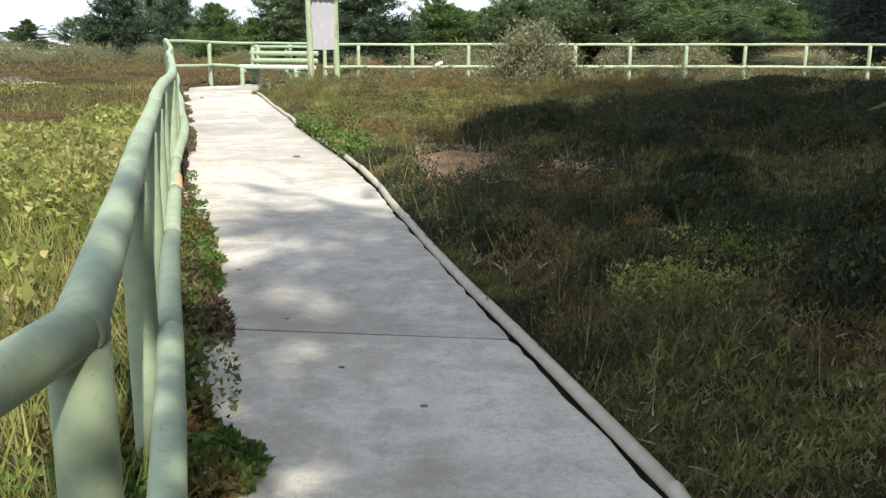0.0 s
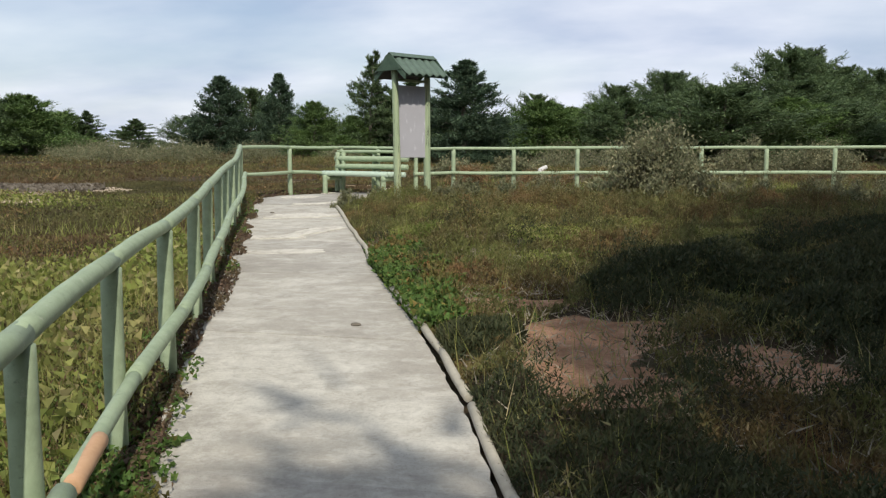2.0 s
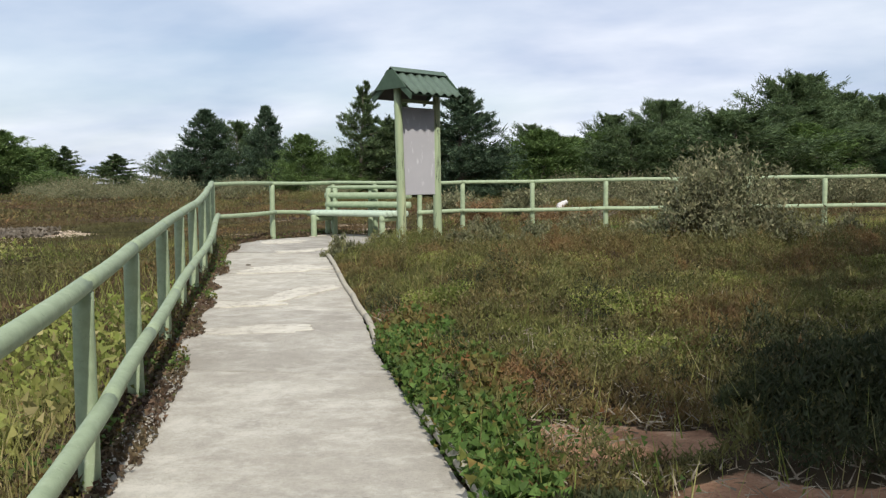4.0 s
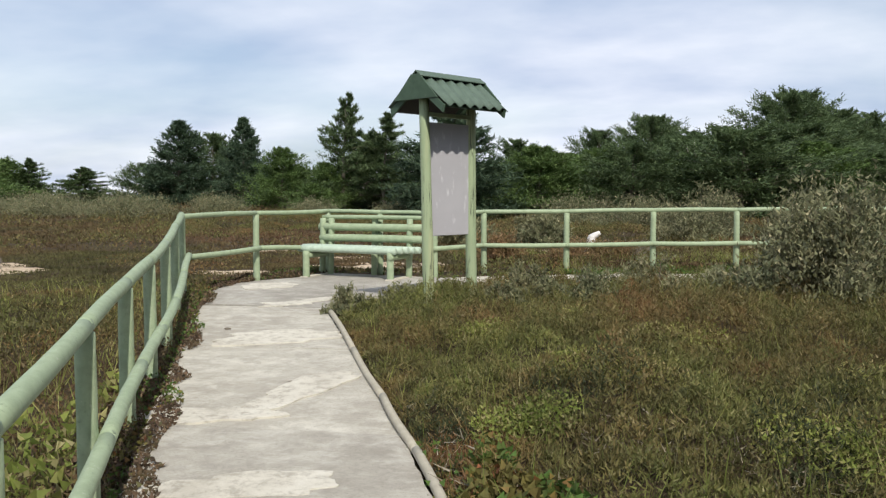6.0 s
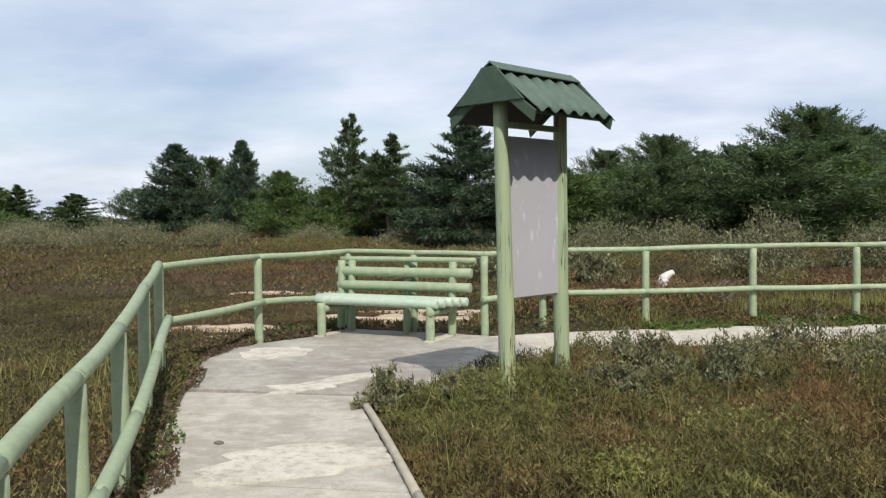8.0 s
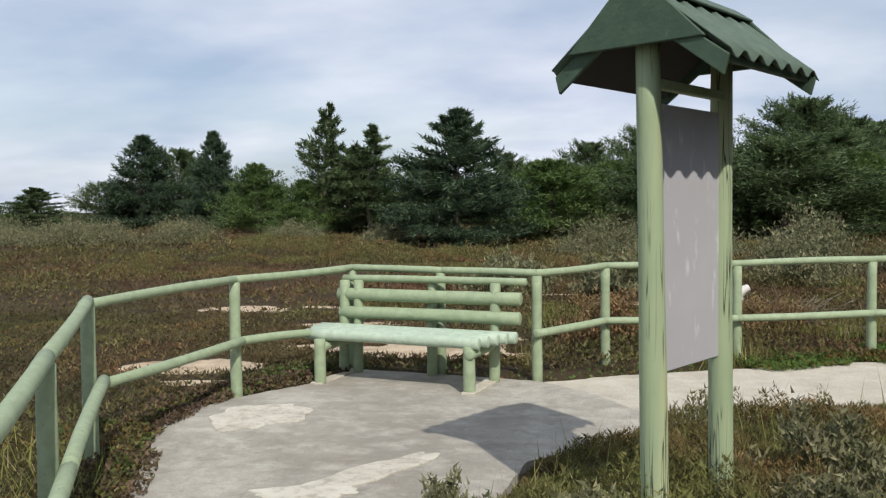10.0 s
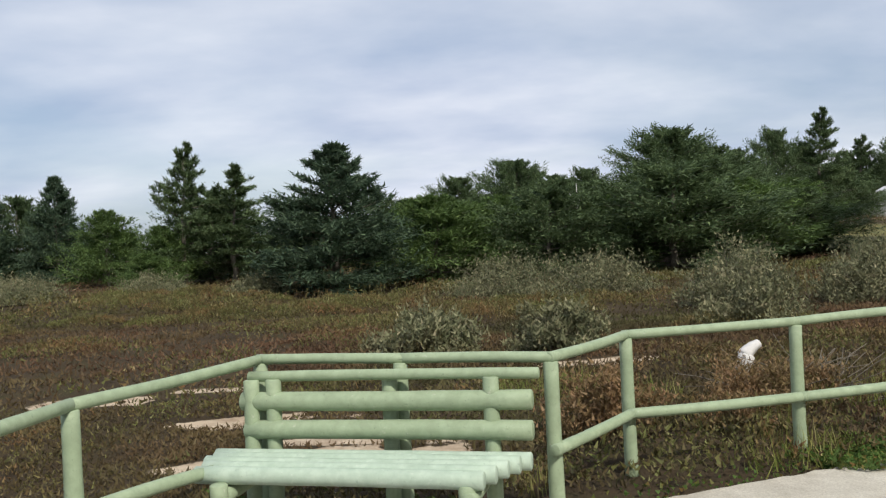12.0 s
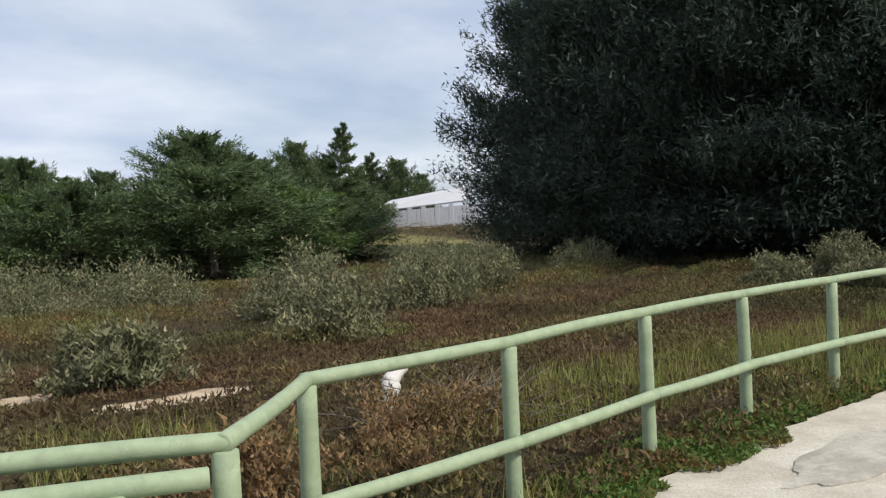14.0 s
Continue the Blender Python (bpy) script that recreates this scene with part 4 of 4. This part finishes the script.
# ---- trees ----
def make_tree(name, h, r, n, leaf_mat, seed, size, shape=1.0, wind=0.0, label="", bare_low=0.06, layers=70, even=False):
    """A tapered trunk, limbs in uneven layers, and sprays of small leaves along each limb."""
    rnd = np.random.default_rng(seed)
    ob = thing(name, (0, 0, 0), label, "tree")
    lean = np.array([wind * 0.10 * h, 0.0])
    tp = [(lean[0] * (i / 8) ** 2 + 0.06 * rnd.normal() * (i > 0), 0.06 * rnd.normal() * (i > 0), h * 0.97 * i / 8) for i in range(9)]
    tr = [0.030 * h * (1 - 0.93 * i / 8) * 0.75 for i in range(9)]
    v, f = tube(tp, tr, 8, 0.1, seed)
    part("trunk", mesh_of("trunk", v, f, M_BARK, True), ob)
    lv, lf, tris = [], [], []
    per = n // layers
    for b in range(layers):
        u = bare_low + (1 - bare_low) * ((b + rnd.random()) / layers) ** 0.9
        prof = (min(1.0, (u + 0.22) / 0.34) * (1 - u ** (1.1 + shape)) + 0.10) * (0.85 + 0.22 * rnd.random() if even else 0.55 + 0.65 * rnd.random())
        L = r * prof * (1.18 if rnd.random() < 0.14 and not even else 1.0)
        a = rnd.uniform(0, 2 * np.pi)
        o = np.array([lean[0] * u * u, 0, u * h * 0.95])
        rise = 0.10 + 0.75 * u * u + 0.12 * rnd.normal()
        dv = np.array([math.cos(a) + wind * 0.5, math.sin(a), rise])
        dv /= np.linalg.norm(dv)
        end = o + dv * L
        base = len(lv)
        w, g = tube([o, (o + end) / 2 + np.array([0, 0, -0.03 * L]), end], [0.020 * h * 0.2 * (1.2 - u), 0.012 * h * 0.2, 0.004], 4, 0, 0, False)
        lv += w
        lf += [tuple(q + base for q in face) for face in g]
        m = max(40, int(per * (0.35 + 1.1 * prof)))
        ft = 0.22 + 0.83 * rnd.random(m) ** 0.75
        sidev = np.cross(dv, [0, 0, 1.0])
        sidev /= np.linalg.norm(sidev) + 1e-9
        nspray = 10
        sp = rnd.integers(0, nspray, m)
        root = rnd.uniform(0.15, 0.95, nspray)[sp]
        lat = rnd.uniform(-0.55, 0.55, nspray)[sp]
        run = rnd.random(m) ** 0.8
        ft = root + 0.32 * run
        slen = lat * run * L * (1.15 - 0.7 * root)
        wide = 0.035 + 0.05 * (1 - run)
        p = o + dv * (L * ft)[:, None] + sidev * (slen + rnd.normal(size=m) * wide * L)[:, None]
        p[:, 2] += rnd.normal(size=m) * 0.055 * L + 0.10 * L * run * (0.3 + rise)
        d = dv * 0.9 + sidev * (lat * 1.6)[:, None] + rnd.normal(size=(m, 3)) * 0.75
        d[:, 2] += 0.25
        d[:, 0] += wind * 0.4
        d /= np.linalg.norm(d, axis=1)[:, None]
        s = np.cross(d, rnd.normal(size=(m, 3)) * 0.5 + np.array([0, 0, 1.0]))
        s /= np.linalg.norm(s, axis=1)[:, None] + 1e-9
        z = (size * rnd.uniform(0.6, 1.5, m))[:, None]
        tris.append(np.stack([p - s * z * 0.17, p + s * z * 0.17, p + d * z * 1.15], 1))
    part("branchwork", mesh_of("branchwork", lv, lf, M_BARK), ob)
    part("crown", tri_mesh("crown", np.concatenate(tris), leaf_mat), ob)
    return ob


def plant_tree(src, x, y, hscale, wscale, turn, label="", group="trees along the edge of the heath"):
    ob = copy_thing(src, Matrix.Identity(4))
    ob.location = (x, y, zland(x, y) - 0.1)
    ob.rotation_euler = (0, 0, radians(turn))
    ob.scale = (wscale, wscale, hscale)
    tagged(ob, label or src["label"], group=group)
    return ob


T_CONE = make_tree("tree", 10, 3.4, 34000, M_TREE3, 1, 0.24, 0.5, 0.1, "dark blue-green layered conical tree", bare_low=0.02, layers=150, even=True)
T_ROUND = make_tree("tree", 8, 3.6, 32000, M_TREE1, 2, 0.22, 1.5, 0.35, "dark rounded wind-shaped beech tree", layers=140)
T_BUSHY = make_tree("tree", 6, 2.9, 24000, M_TREE2, 3, 0.20, 1.2, 0.2, "fresh green bushy young beech tree", layers=120)
T_THIN = make_tree("tree", 10, 2.6, 16000, M_TREE1, 4, 0.25, 0.6, 0.45, "sparse ragged wind-bent beech tree", bare_low=0.15, layers=70)
T_NEAR = make_tree("tree", 12, 4.8, 150000, M_GROVE, 5, 0.17, 1.4, 0.05, "tall dense dark green beech tree", bare_low=0.01, layers=260, even=True)
T_SHADE = make_tree("tree", 9, 3.3, 7000, M_TREE1, 6, 0.40, 1.2, 0.1, "tall dark beech tree beside the heath", layers=60)

TREE_KINDS = dict(c=T_CONE, r=T_ROUND, b=T_BUSHY, t=T_THIN)
WOOD = [("c", -31.8, 69.1, 0.66, 0.72), ("c", -26.0, 67.4, 0.66, 0.5), ("b", -21.3, 62.8, 0.66, 0.65), ("r", -35.9, 71.4, 0.42, 0.66), ("r", -30.5, 71.9, 0.71, 0.7), ("t", -16.9, 62.1, 0.76, 0.6), ("t", -14.4, 62.7, 0.63, 0.7)]
WOOD += [("r", -16.5, 66.3, 0.64, 0.74), ("c", -7.0, 44.7, 0.50, 0.66), ("r", -11.5, 65.3, 0.5, 0.5), ("b", -18.0, 61.8, 0.49, 0.51), ("b", -17.5, 57.7, 0.25, 0.4), ("b", -4.3, 61.9, 0.62, 0.65), ("r", -8.2, 88.8, 0.75, 0.7), ("r", -0.5, 98.9, 0.94, 0.85)]
WOOD += [("b", -2.6, 59.9, 0.55, 0.57), ("r", 5.4, 103.5, 1.15, 1.07), ("b", -0.3, 53.8, 0.36, 0.5), ("r", 8.6, 98.1, 0.82, 0.85), ("c", 1.5, 55.7, 0.36, 0.5), ("r", 10.9, 92.6, 0.83, 0.7), ("b", 3.8, 58.4, 0.43, 0.56), ("r", -0.2, 73.9, 0.45, 0.66)]
WOOD += [("b", -5.1, 57.9, 0.35, 0.42), ("r", 11.7, 69.9, 0.88, 0.9), ("r", 17.0, 76.7, 0.82, 0.72), ("c", 7.2, 59.7, 0.33, 0.5), ("r", 3.9, 86.9, 0.97, 0.7), ("r", 5.6, 76.6, 0.67, 0.6), ("b", 1.9, 56.9, 0.54, 0.68), ("r", 4.5, 58.5, 0.32, 0.5)]
WOOD += [("r", 10.7, 60.9, 0.54, 0.92), ("r", 14.1, 76.6, 1.0, 0.9), ("r", 21.4, 84.7, 0.87, 0.72), ("b", 19.9, 70.2, 0.6, 0.72), ("r", 29.3, 95.5, 1.2, 0.7), ("t", 23.1, 73.1, 0.86, 0.62), ("t", 42.7, 105.8, 0.99, 0.76), ("r", 45.5, 104.2, 1.1, 0.73)]
WOOD += [("r", 14.3, 63.9, 0.41, 0.6), ("r", 33.3, 99.3, 1.05, 0.66), ("r", 50.5, 107.1, 0.92, 0.57), ("r", 43.2, 110.0, 1.04, 0.66), ("r", 46.2, 108.4, 0.85, 0.85), ("r", 8.7, 70.8, 0.42, 0.65), ("c", 9.9, 67.5, 0.42, 0.6), ("b", -38.0, 57.6, 0.52, 0.81)]
WOOD += [("r", -40.7, 58.1, 0.42, 0.68), ("t", -35.2, 62.0, 0.28, 0.7), ("b", -36.8, 58.5, 0.3, 0.47), ("b", -35.5, 50.3, 0.64, 0.88), ("t", -36.1, 57.3, 0.33, 0.5), ("r", -37.4, 48.8, 0.49, 0.66), ("t", -30.4, 53.8, 0.26, 0.45), ("b", -40.4, 48.9, 0.6, 0.84)]
WOOD += [("b", -3.4, 47.7, 0.51, 0.75), ("b", -0.8, 49.6, 0.5, 0.7), ("r", 0.6, 46.4, 0.39, 0.55), ("b", 3.6, 48.8, 0.46, 0.75), ("r", 5.1, 46.3, 0.46, 0.85), ("b", 8.7, 49.3, 0.43, 0.85), ("r", 11.2, 50.4, 0.27, 0.6)]
for i, (kind, x, y, hs, ws) in enumerate(WOOD):
    full = {"c": 10, "r": 8, "b": 6, "t": 10}[kind]
    top = 0.95 + (0.63 if x > 6 else 0.0) + hs * full
    plant_tree(TREE_KINDS[kind], x, y, (top - zland(x, y) + 0.25) / full, ws * 1.15, 23 * (i % 3) - 20)
pick = random.Random(9)
for i in range(28):
    f = i / 27
    x = -34 + 66 * f + pick.uniform(-1, 1)
    y = 74 + 14 * f + pick.uniform(-4, 4)
    plant_tree(TREE_KINDS[pick.choice("rrbc")], x, y, pick.uniform(0.30, 0.46) + 0.10 * f, pick.uniform(0.7, 1.0), pick.uniform(-30, 30))
for x, y, hs in ((20.2, 44.5, 1.06), (19.6, 40.6, 1.12), (19.0, 37.2, 1.16), (19.2, 34.4, 1.02), (19.6, 31.8, 1.08), (21.0, 29.2, 1.12), (22.6, 26.8, 1.16), (25.5, 40.0, 1.05), (26.0, 33.0, 1.0), (24.5, 24.5, 1.1)):
    plant_tree(T_NEAR, x, y, hs, 1.0, pick.uniform(0, 360), group="dark grove beside the heath")
# the trees beside and behind the start of the path, which shade it
# The one at (6.9, 2.6) is added out of view to block skylight.
for x, y, hs, ws in ((6.7, -4.6, 1.33, 1.1), (6.8, -0.4, 1.33, 1.1), (6.9, 2.6, 1.2, 1.0), (8.0, 4.0, 1.33, 1.15), (8.3, 7.4, 1.22, 1.05), (11.5, 7.4, 1.33, 1.15), (14.5, 8.4, 1.33, 1.15), (10.4, 1.2, 1.4, 1.2), (9.8, -3.0, 1.4, 1.2),
                     (13.6, 3.4, 1.4, 1.2), (8.4, -8.2, 1.3, 1.1), (12.5, -6.5, 1.4, 1.2), (17.5, 12.0, 1.35, 1.15), (18.0, 5.5, 1.4, 1.2)):
    plant_tree(T_SHADE, x, y, hs, ws, pick.uniform(0, 360), group="trees shading the heath")
for src in (T_CONE, T_ROUND, T_BUSHY, T_THIN, T_NEAR, T_SHADE):
    for o in list(src.children_recursive) + [src]:
        bpy.data.objects.remove(o)

# a dead bleached tree among the living ones
dead = thing("dead_tree", (5.5, 69.0, zland(5.5, 69.0)), "bare bleached dead tree among the green trees", "tree")
log("trunk", (0, 0, -0.1), (0.3, 0, 4.0), 0.05, M_DEAD, dead, 900, 0.12, r2=0.02)
for i, (z0, dx, dz) in enumerate(((1.8, -0.9, 1.3), (2.4, 0.5, 0.9), (2.9, -0.4, 0.9), (2.0, 0.5, 1.1))):
    log("limb", (0.06 * z0, 0, z0), (0.06 * z0 + dx, 0.2 * i - 0.3, z0 + dz), 0.022, M_DEAD, dead, 910 + i, 0.1, r2=0.015, sides=6)

# far building: a long low grey wall of boards with a small gable behind
house = thing("building", (37.0, 90.0, 2.4), "long low grey boarded building far across the heath", "building")
hw = [(-4.5, 5.6), (5.0, -7.5)]
hd2 = Vector((hw[1][0] - hw[0][0], hw[1][1] - hw[0][1], 0))
nb = 34
for i in range(nb):
    a = Vector((*hw[0], -0.6)) + hd2 * (i / nb)
    b = Vector((*hw[0], -0.6)) + hd2 * ((i + 0.94) / nb)
    t = Vector((0.25, 0.25, 2.2 + 0.25 * (i % 3 == 0) + 0.5 * i / nb))
    slab_between("board", [a, b, b + t, a + t], 0.06, M_WALL, house)
slab_between("roof", [Vector((-1.0, 3.0, 1.9)), Vector((6.0, -5.0, 2.6)), Vector((6.5, -3.0, 4.0)), Vector((1.5, 3.5, 3.0))], 0.15, M_WALL, house, "grey sheet roof")

# ---- small things ----
stump = thing("stump", (-1.06, 22.75, zland(-1.06, 22.75) - 0.02), "bleached white driftwood stump with thin roots", "stump")
log("trunk", (-0.14, 0.02, -0.05), (0.0, 0.0, 0.40), 0.026, M_DEAD, stump, 950, 0.03, r2=0.075, sides=7)
log("branch", (-0.02, 0, 0.40), (0.13, 0.03, 0.50), 0.070, M_DEAD, stump, 951, 0.01, r2=0.04, sides=7)
shrub(-1.10, 22.45, 0.55, 0.40, 7000, M_RUST, "brown twiggy dead shrub round the bleached stump", 0.04)
shrub(-0.55, 22.6, 0.5, 0.36, 3000, M_RUST, "brown twiggy dead shrub beside the brushwood", 0.04)
sticks = thing("brushwood", (-0.7, 22.7, zland(-0.7, 22.7)), "heap of thin grey dead twigs beside the stump", "twigs")
for i in range(80):
    a = pick.uniform(0, 6.28)
    L = pick.uniform(0.25, 0.75)
    o = (pick.uniform(-0.3, 0.4), pick.uniform(-0.3, 0.3), pick.uniform(-0.02, 0.1))
    log("twig", o, (o[0] + math.cos(a) * L, o[1] + math.sin(a) * L, o[2] + pick.uniform(0.05, 0.42)), 0.006, M_BARK, sticks, 960 + i, 0.05, steps=3, sides=4, r2=0.003)
for x, y, s in ((-0.90, 8.70, 0.024), (-0.25, 5.1, 0.011), (0.55, 3.9, 0.009), (0.9, 3.6, 0.010), (-4.35, 15.4, 0.022), (0.2, 4.4, 0.009), (-3.1, 13.6, 0.015)):
    bm = bmesh.new()
    bmesh.ops.create_icosphere(bm, subdivisions=2, radius=s)
    for v in bm.verts:
        v.co = Vector((v.co.x * 1.5, v.co.y, v.co.z * 0.6)) * (0.94 + 0.12 * pick.random())
    me = bpy.data.meshes.new("stone")
    bm.to_mesh(me)
    bm.free()
    me.materials.append(M_BARK)
    ob = tagged(new("stone", me), "small dark stone lying on the concrete path", "stone", "stones on the path")
    ob.location = (x, y, float(grade(y)) + s * 0.35)

# timber edging along the inner side of the path
edging = thing("path_edging", (0, 0, 0), "weathered grey timber poles edging the concrete path", "edging")
ER = [(2.01, 1.6), (1.63, 3.09), (1.02, 4.66), (0.43, 6.27), (0.11, 7.22), (0.07, 7.34), (-0.22, 8.1), (-0.52, 8.8), (-1.02, 9.9)]
for i, (p, q) in enumerate(zip(ER, ER[1:])):
    if (i == 4):
        continue
    log("pole", (p[0] + 0.03, p[1] + 0.02, float(grade(p[1])) + 0.022), (q[0] + 0.03, q[1] + 0.02, float(grade(q[1])) + 0.026), 0.025, M_EDGE, edging, 1100 + i, 0.012, sides=10)
ER2 = [(-1.56, 11.1), (-1.98, 12.25), (-2.40, 13.25), (-2.97, 14.6), (-3.83, 16.65)]
for i, (p, q) in enumerate(zip(ER2, ER2[1:])):
    log("pole", (p[0] + 0.03, p[1] + 0.02, float(grade(p[1])) + 0.018), (q[0] + 0.03, q[1] + 0.02, float(grade(q[1])) + 0.020), 0.026, M_EDGE, edging, 1120 + i, 0.012, sides=10)


# ---- paving ----
paving = tagged(new("pavement"), "cracked pale grey concrete path", "path", kind="structure")


def at_edge(line, y):
    return float(np.interp(y, [q[1] for q in line], [q[0] for q in line]))


def slab(name, corner_a, corner_b, n, m, material, seed, rag=0.03):
    """A cast slab: two rows of side points, ragged at the sides, with a skirt down into the ground."""
    rnd = random.Random(seed)
    top = []
    for j in range(m + 1):
        l, r = corner_a[j], corner_b[j]
        l = (l[0] - rnd.uniform(0, rag) * 1.5, l[1])
        r = (r[0] + rnd.uniform(0, rag) * 0.4, r[1])
        row = []
        for i in range(n + 1):
            f = i / n
            x, y = l[0] + (r[0] - l[0]) * f, l[1] + (r[1] - l[1]) * f
            row.append((x, y, float(grade(y)) + 0.004 * (rnd.random() - 0.5) + seed % 3 * 0.003))
        top.append(row)
    verts = [v for row in top for v in row]
    faces = []
    w = n + 1
    for j in range(m):
        for i in range(n):
            a = j * w + i
            faces.append((a, a + 1, a + w + 1, a + w))
    ring = list(range(w)) + [j * w + n for j in range(1, m + 1)] + [m * w + i for i in range(n - 1, -1, -1)] + [j * w for j in range(m - 1, 0, -1)]
    base = len(verts)
    verts += [(verts[q][0], verts[q][1], verts[q][2] - 0.09) for q in ring]
    for q in range(len(ring)):
        s = (q + 1) % len(ring)
        faces.append((ring[s], ring[q], base + q, base + s))
    return part("slab", mesh_of(name, verts, faces, material), paving)


STATIONS = [2.3, 4.25, 6.35, 8.4, 10.5, 12.55, 14.7, 16.7]
for i, (y0, y1) in enumerate(zip(STATIONS, STATIONS[1:])):
    m = 26
    ys = [y0 + 0.002 + (y1 - y0 - 0.004) * j / m for j in range(m + 1)]
    slab("slab", [(at_edge(LEFT_EDGE[2:], y), y) for y in ys], [(at_edge(RIGHT_EDGE[2:], y), y) for y in ys], 6, m, M_CONC, 40 + i, 0.05)
for i in range(3):
    (a, b), (c, d) = LEFT_EDGE[i:i + 2], RIGHT_EDGE[i:i + 2]
    slab("slab", [a, (b[0], b[1] - 0.01)], [c, (d[0], d[1] - 0.01)], 4, 1, M_CONC, 60 + i, 0.0)


def flat_piece(poly, material, seed, rag=0.03, rise=0.0):
    """A cast piece of any outline with a ragged edge."""
    rnd = random.Random(seed)
    pts = []
    for (x0, y0), (x1, y1) in zip(poly, poly[1:] + poly[:1]):
        k2 = max(1, int(math.hypot(x1 - x0, y1 - y0) / 0.09))
        for j in range(k2):
            f = j / k2
            pts.append((x0 + (x1 - x0) * f + rnd.uniform(-rag, rag), y0 + (y1 - y0) * f + rnd.uniform(-rag, rag)))
    bm = bmesh.new()
    vs = [bm.verts.new((x, y, float(grade(y)) + rise)) for x, y in pts]
    es = [bm.edges.new((vs[j], vs[(j + 1) % len(vs)])) for j in range(len(vs))]
    bmesh.ops.triangle_fill(bm, use_beauty=True, use_dissolve=False, edges=es)
    bmesh.ops.recalc_face_normals(bm, faces=bm.faces)
    if sum(f.normal.z for f in bm.faces) < 0:
        bmesh.ops.reverse_faces(bm, faces=list(bm.faces))
    ext = bmesh.ops.extrude_edge_only(bm, edges=[e for e in bm.edges if e.is_boundary])
    for v in ext["geom"]:
        if isinstance(v, bmesh.types.BMVert):
            v.co.z -= 0.09
    bmesh.ops.recalc_face_normals(bm, faces=bm.faces)
    me = bpy.data.meshes.new("slab")
    bm.to_mesh(me)
    bm.free()
    me.materials.append(material)
    return part("slab", me, paving)


flat_piece([(-5.25, 16.82)] + PAD[1:-1] + [(-3.80, 16.72)], M_CONC, 81, 0.012, 0.002)
flat_piece(PATH2, M_PALE, 82, 0.02, -0.004)


def skim(x, y, rx, ry, turn, material, seed, rise=0.010):
    """A thin uneven patch of screed lying on the slabs."""
    rnd = random.Random(seed)
    ph = [rnd.uniform(0, 6.28) for _ in range(4)]
    n, out = 46, []
    for i in range(n):
        a = 2 * math.pi * i / n
        r = 1 + 0.16 * math.sin(2 * a + ph[0]) + 0.12 * math.sin(3 * a + ph[1]) + 0.08 * math.sin(7 * a + ph[2]) + 0.05 * math.sin(11 * a + ph[3])
        u, v = rx * r * math.cos(a), ry * r * math.sin(a)
        c, w = math.cos(radians(turn)), math.sin(radians(turn))
        out.append((x + u * c - v * w, y + u * w + v * c))
    verts = [(p, q, float(grade(q)) + rise) for p, q in out] + [(x + (p - x) * 0.9, y + (q - y) * 0.9, float(grade(q)) + rise + 0.002) for p, q in out]
    verts += [(p, q, float(grade(q)) - 0.03) for p, q in out]
    faces = [tuple(range(n, 2 * n))]
    for i in range(n):
        j = (i + 1) % n
        faces += [(i, j, n + j, n + i), (2 * n + i, 2 * n + j, j, i)]
    return part("screed_patch", mesh_of("screed_patch", verts, faces, material), paving)


for i, (x, y, rx, ry, turn) in enumerate(((-5.15, 18.45, 0.30, 0.36, 10), (-5.1, 18.62, 0.26, 0.14, 25), (-4.15, 17.2, 0.14, 0.55, -35), (-3.35, 12.75, 0.42, 0.16, 5), (-3.75, 15.1, 0.60, 0.28, 20), (-4.35, 16.95, 0.30, 0.10, 8),
                                         (-2.95, 13.45, 0.20, 0.50, -20), (-2.65, 11.7, 0.45, 0.17, 12))):
    skim(x, y, rx, ry, turn, M_SCREED, 700 + i, 0.0085 + 0.0006 * (i % 5))
skim(0.9, 20.35, 0.9, 0.26, 6, M_CONC, 731, 0.006)
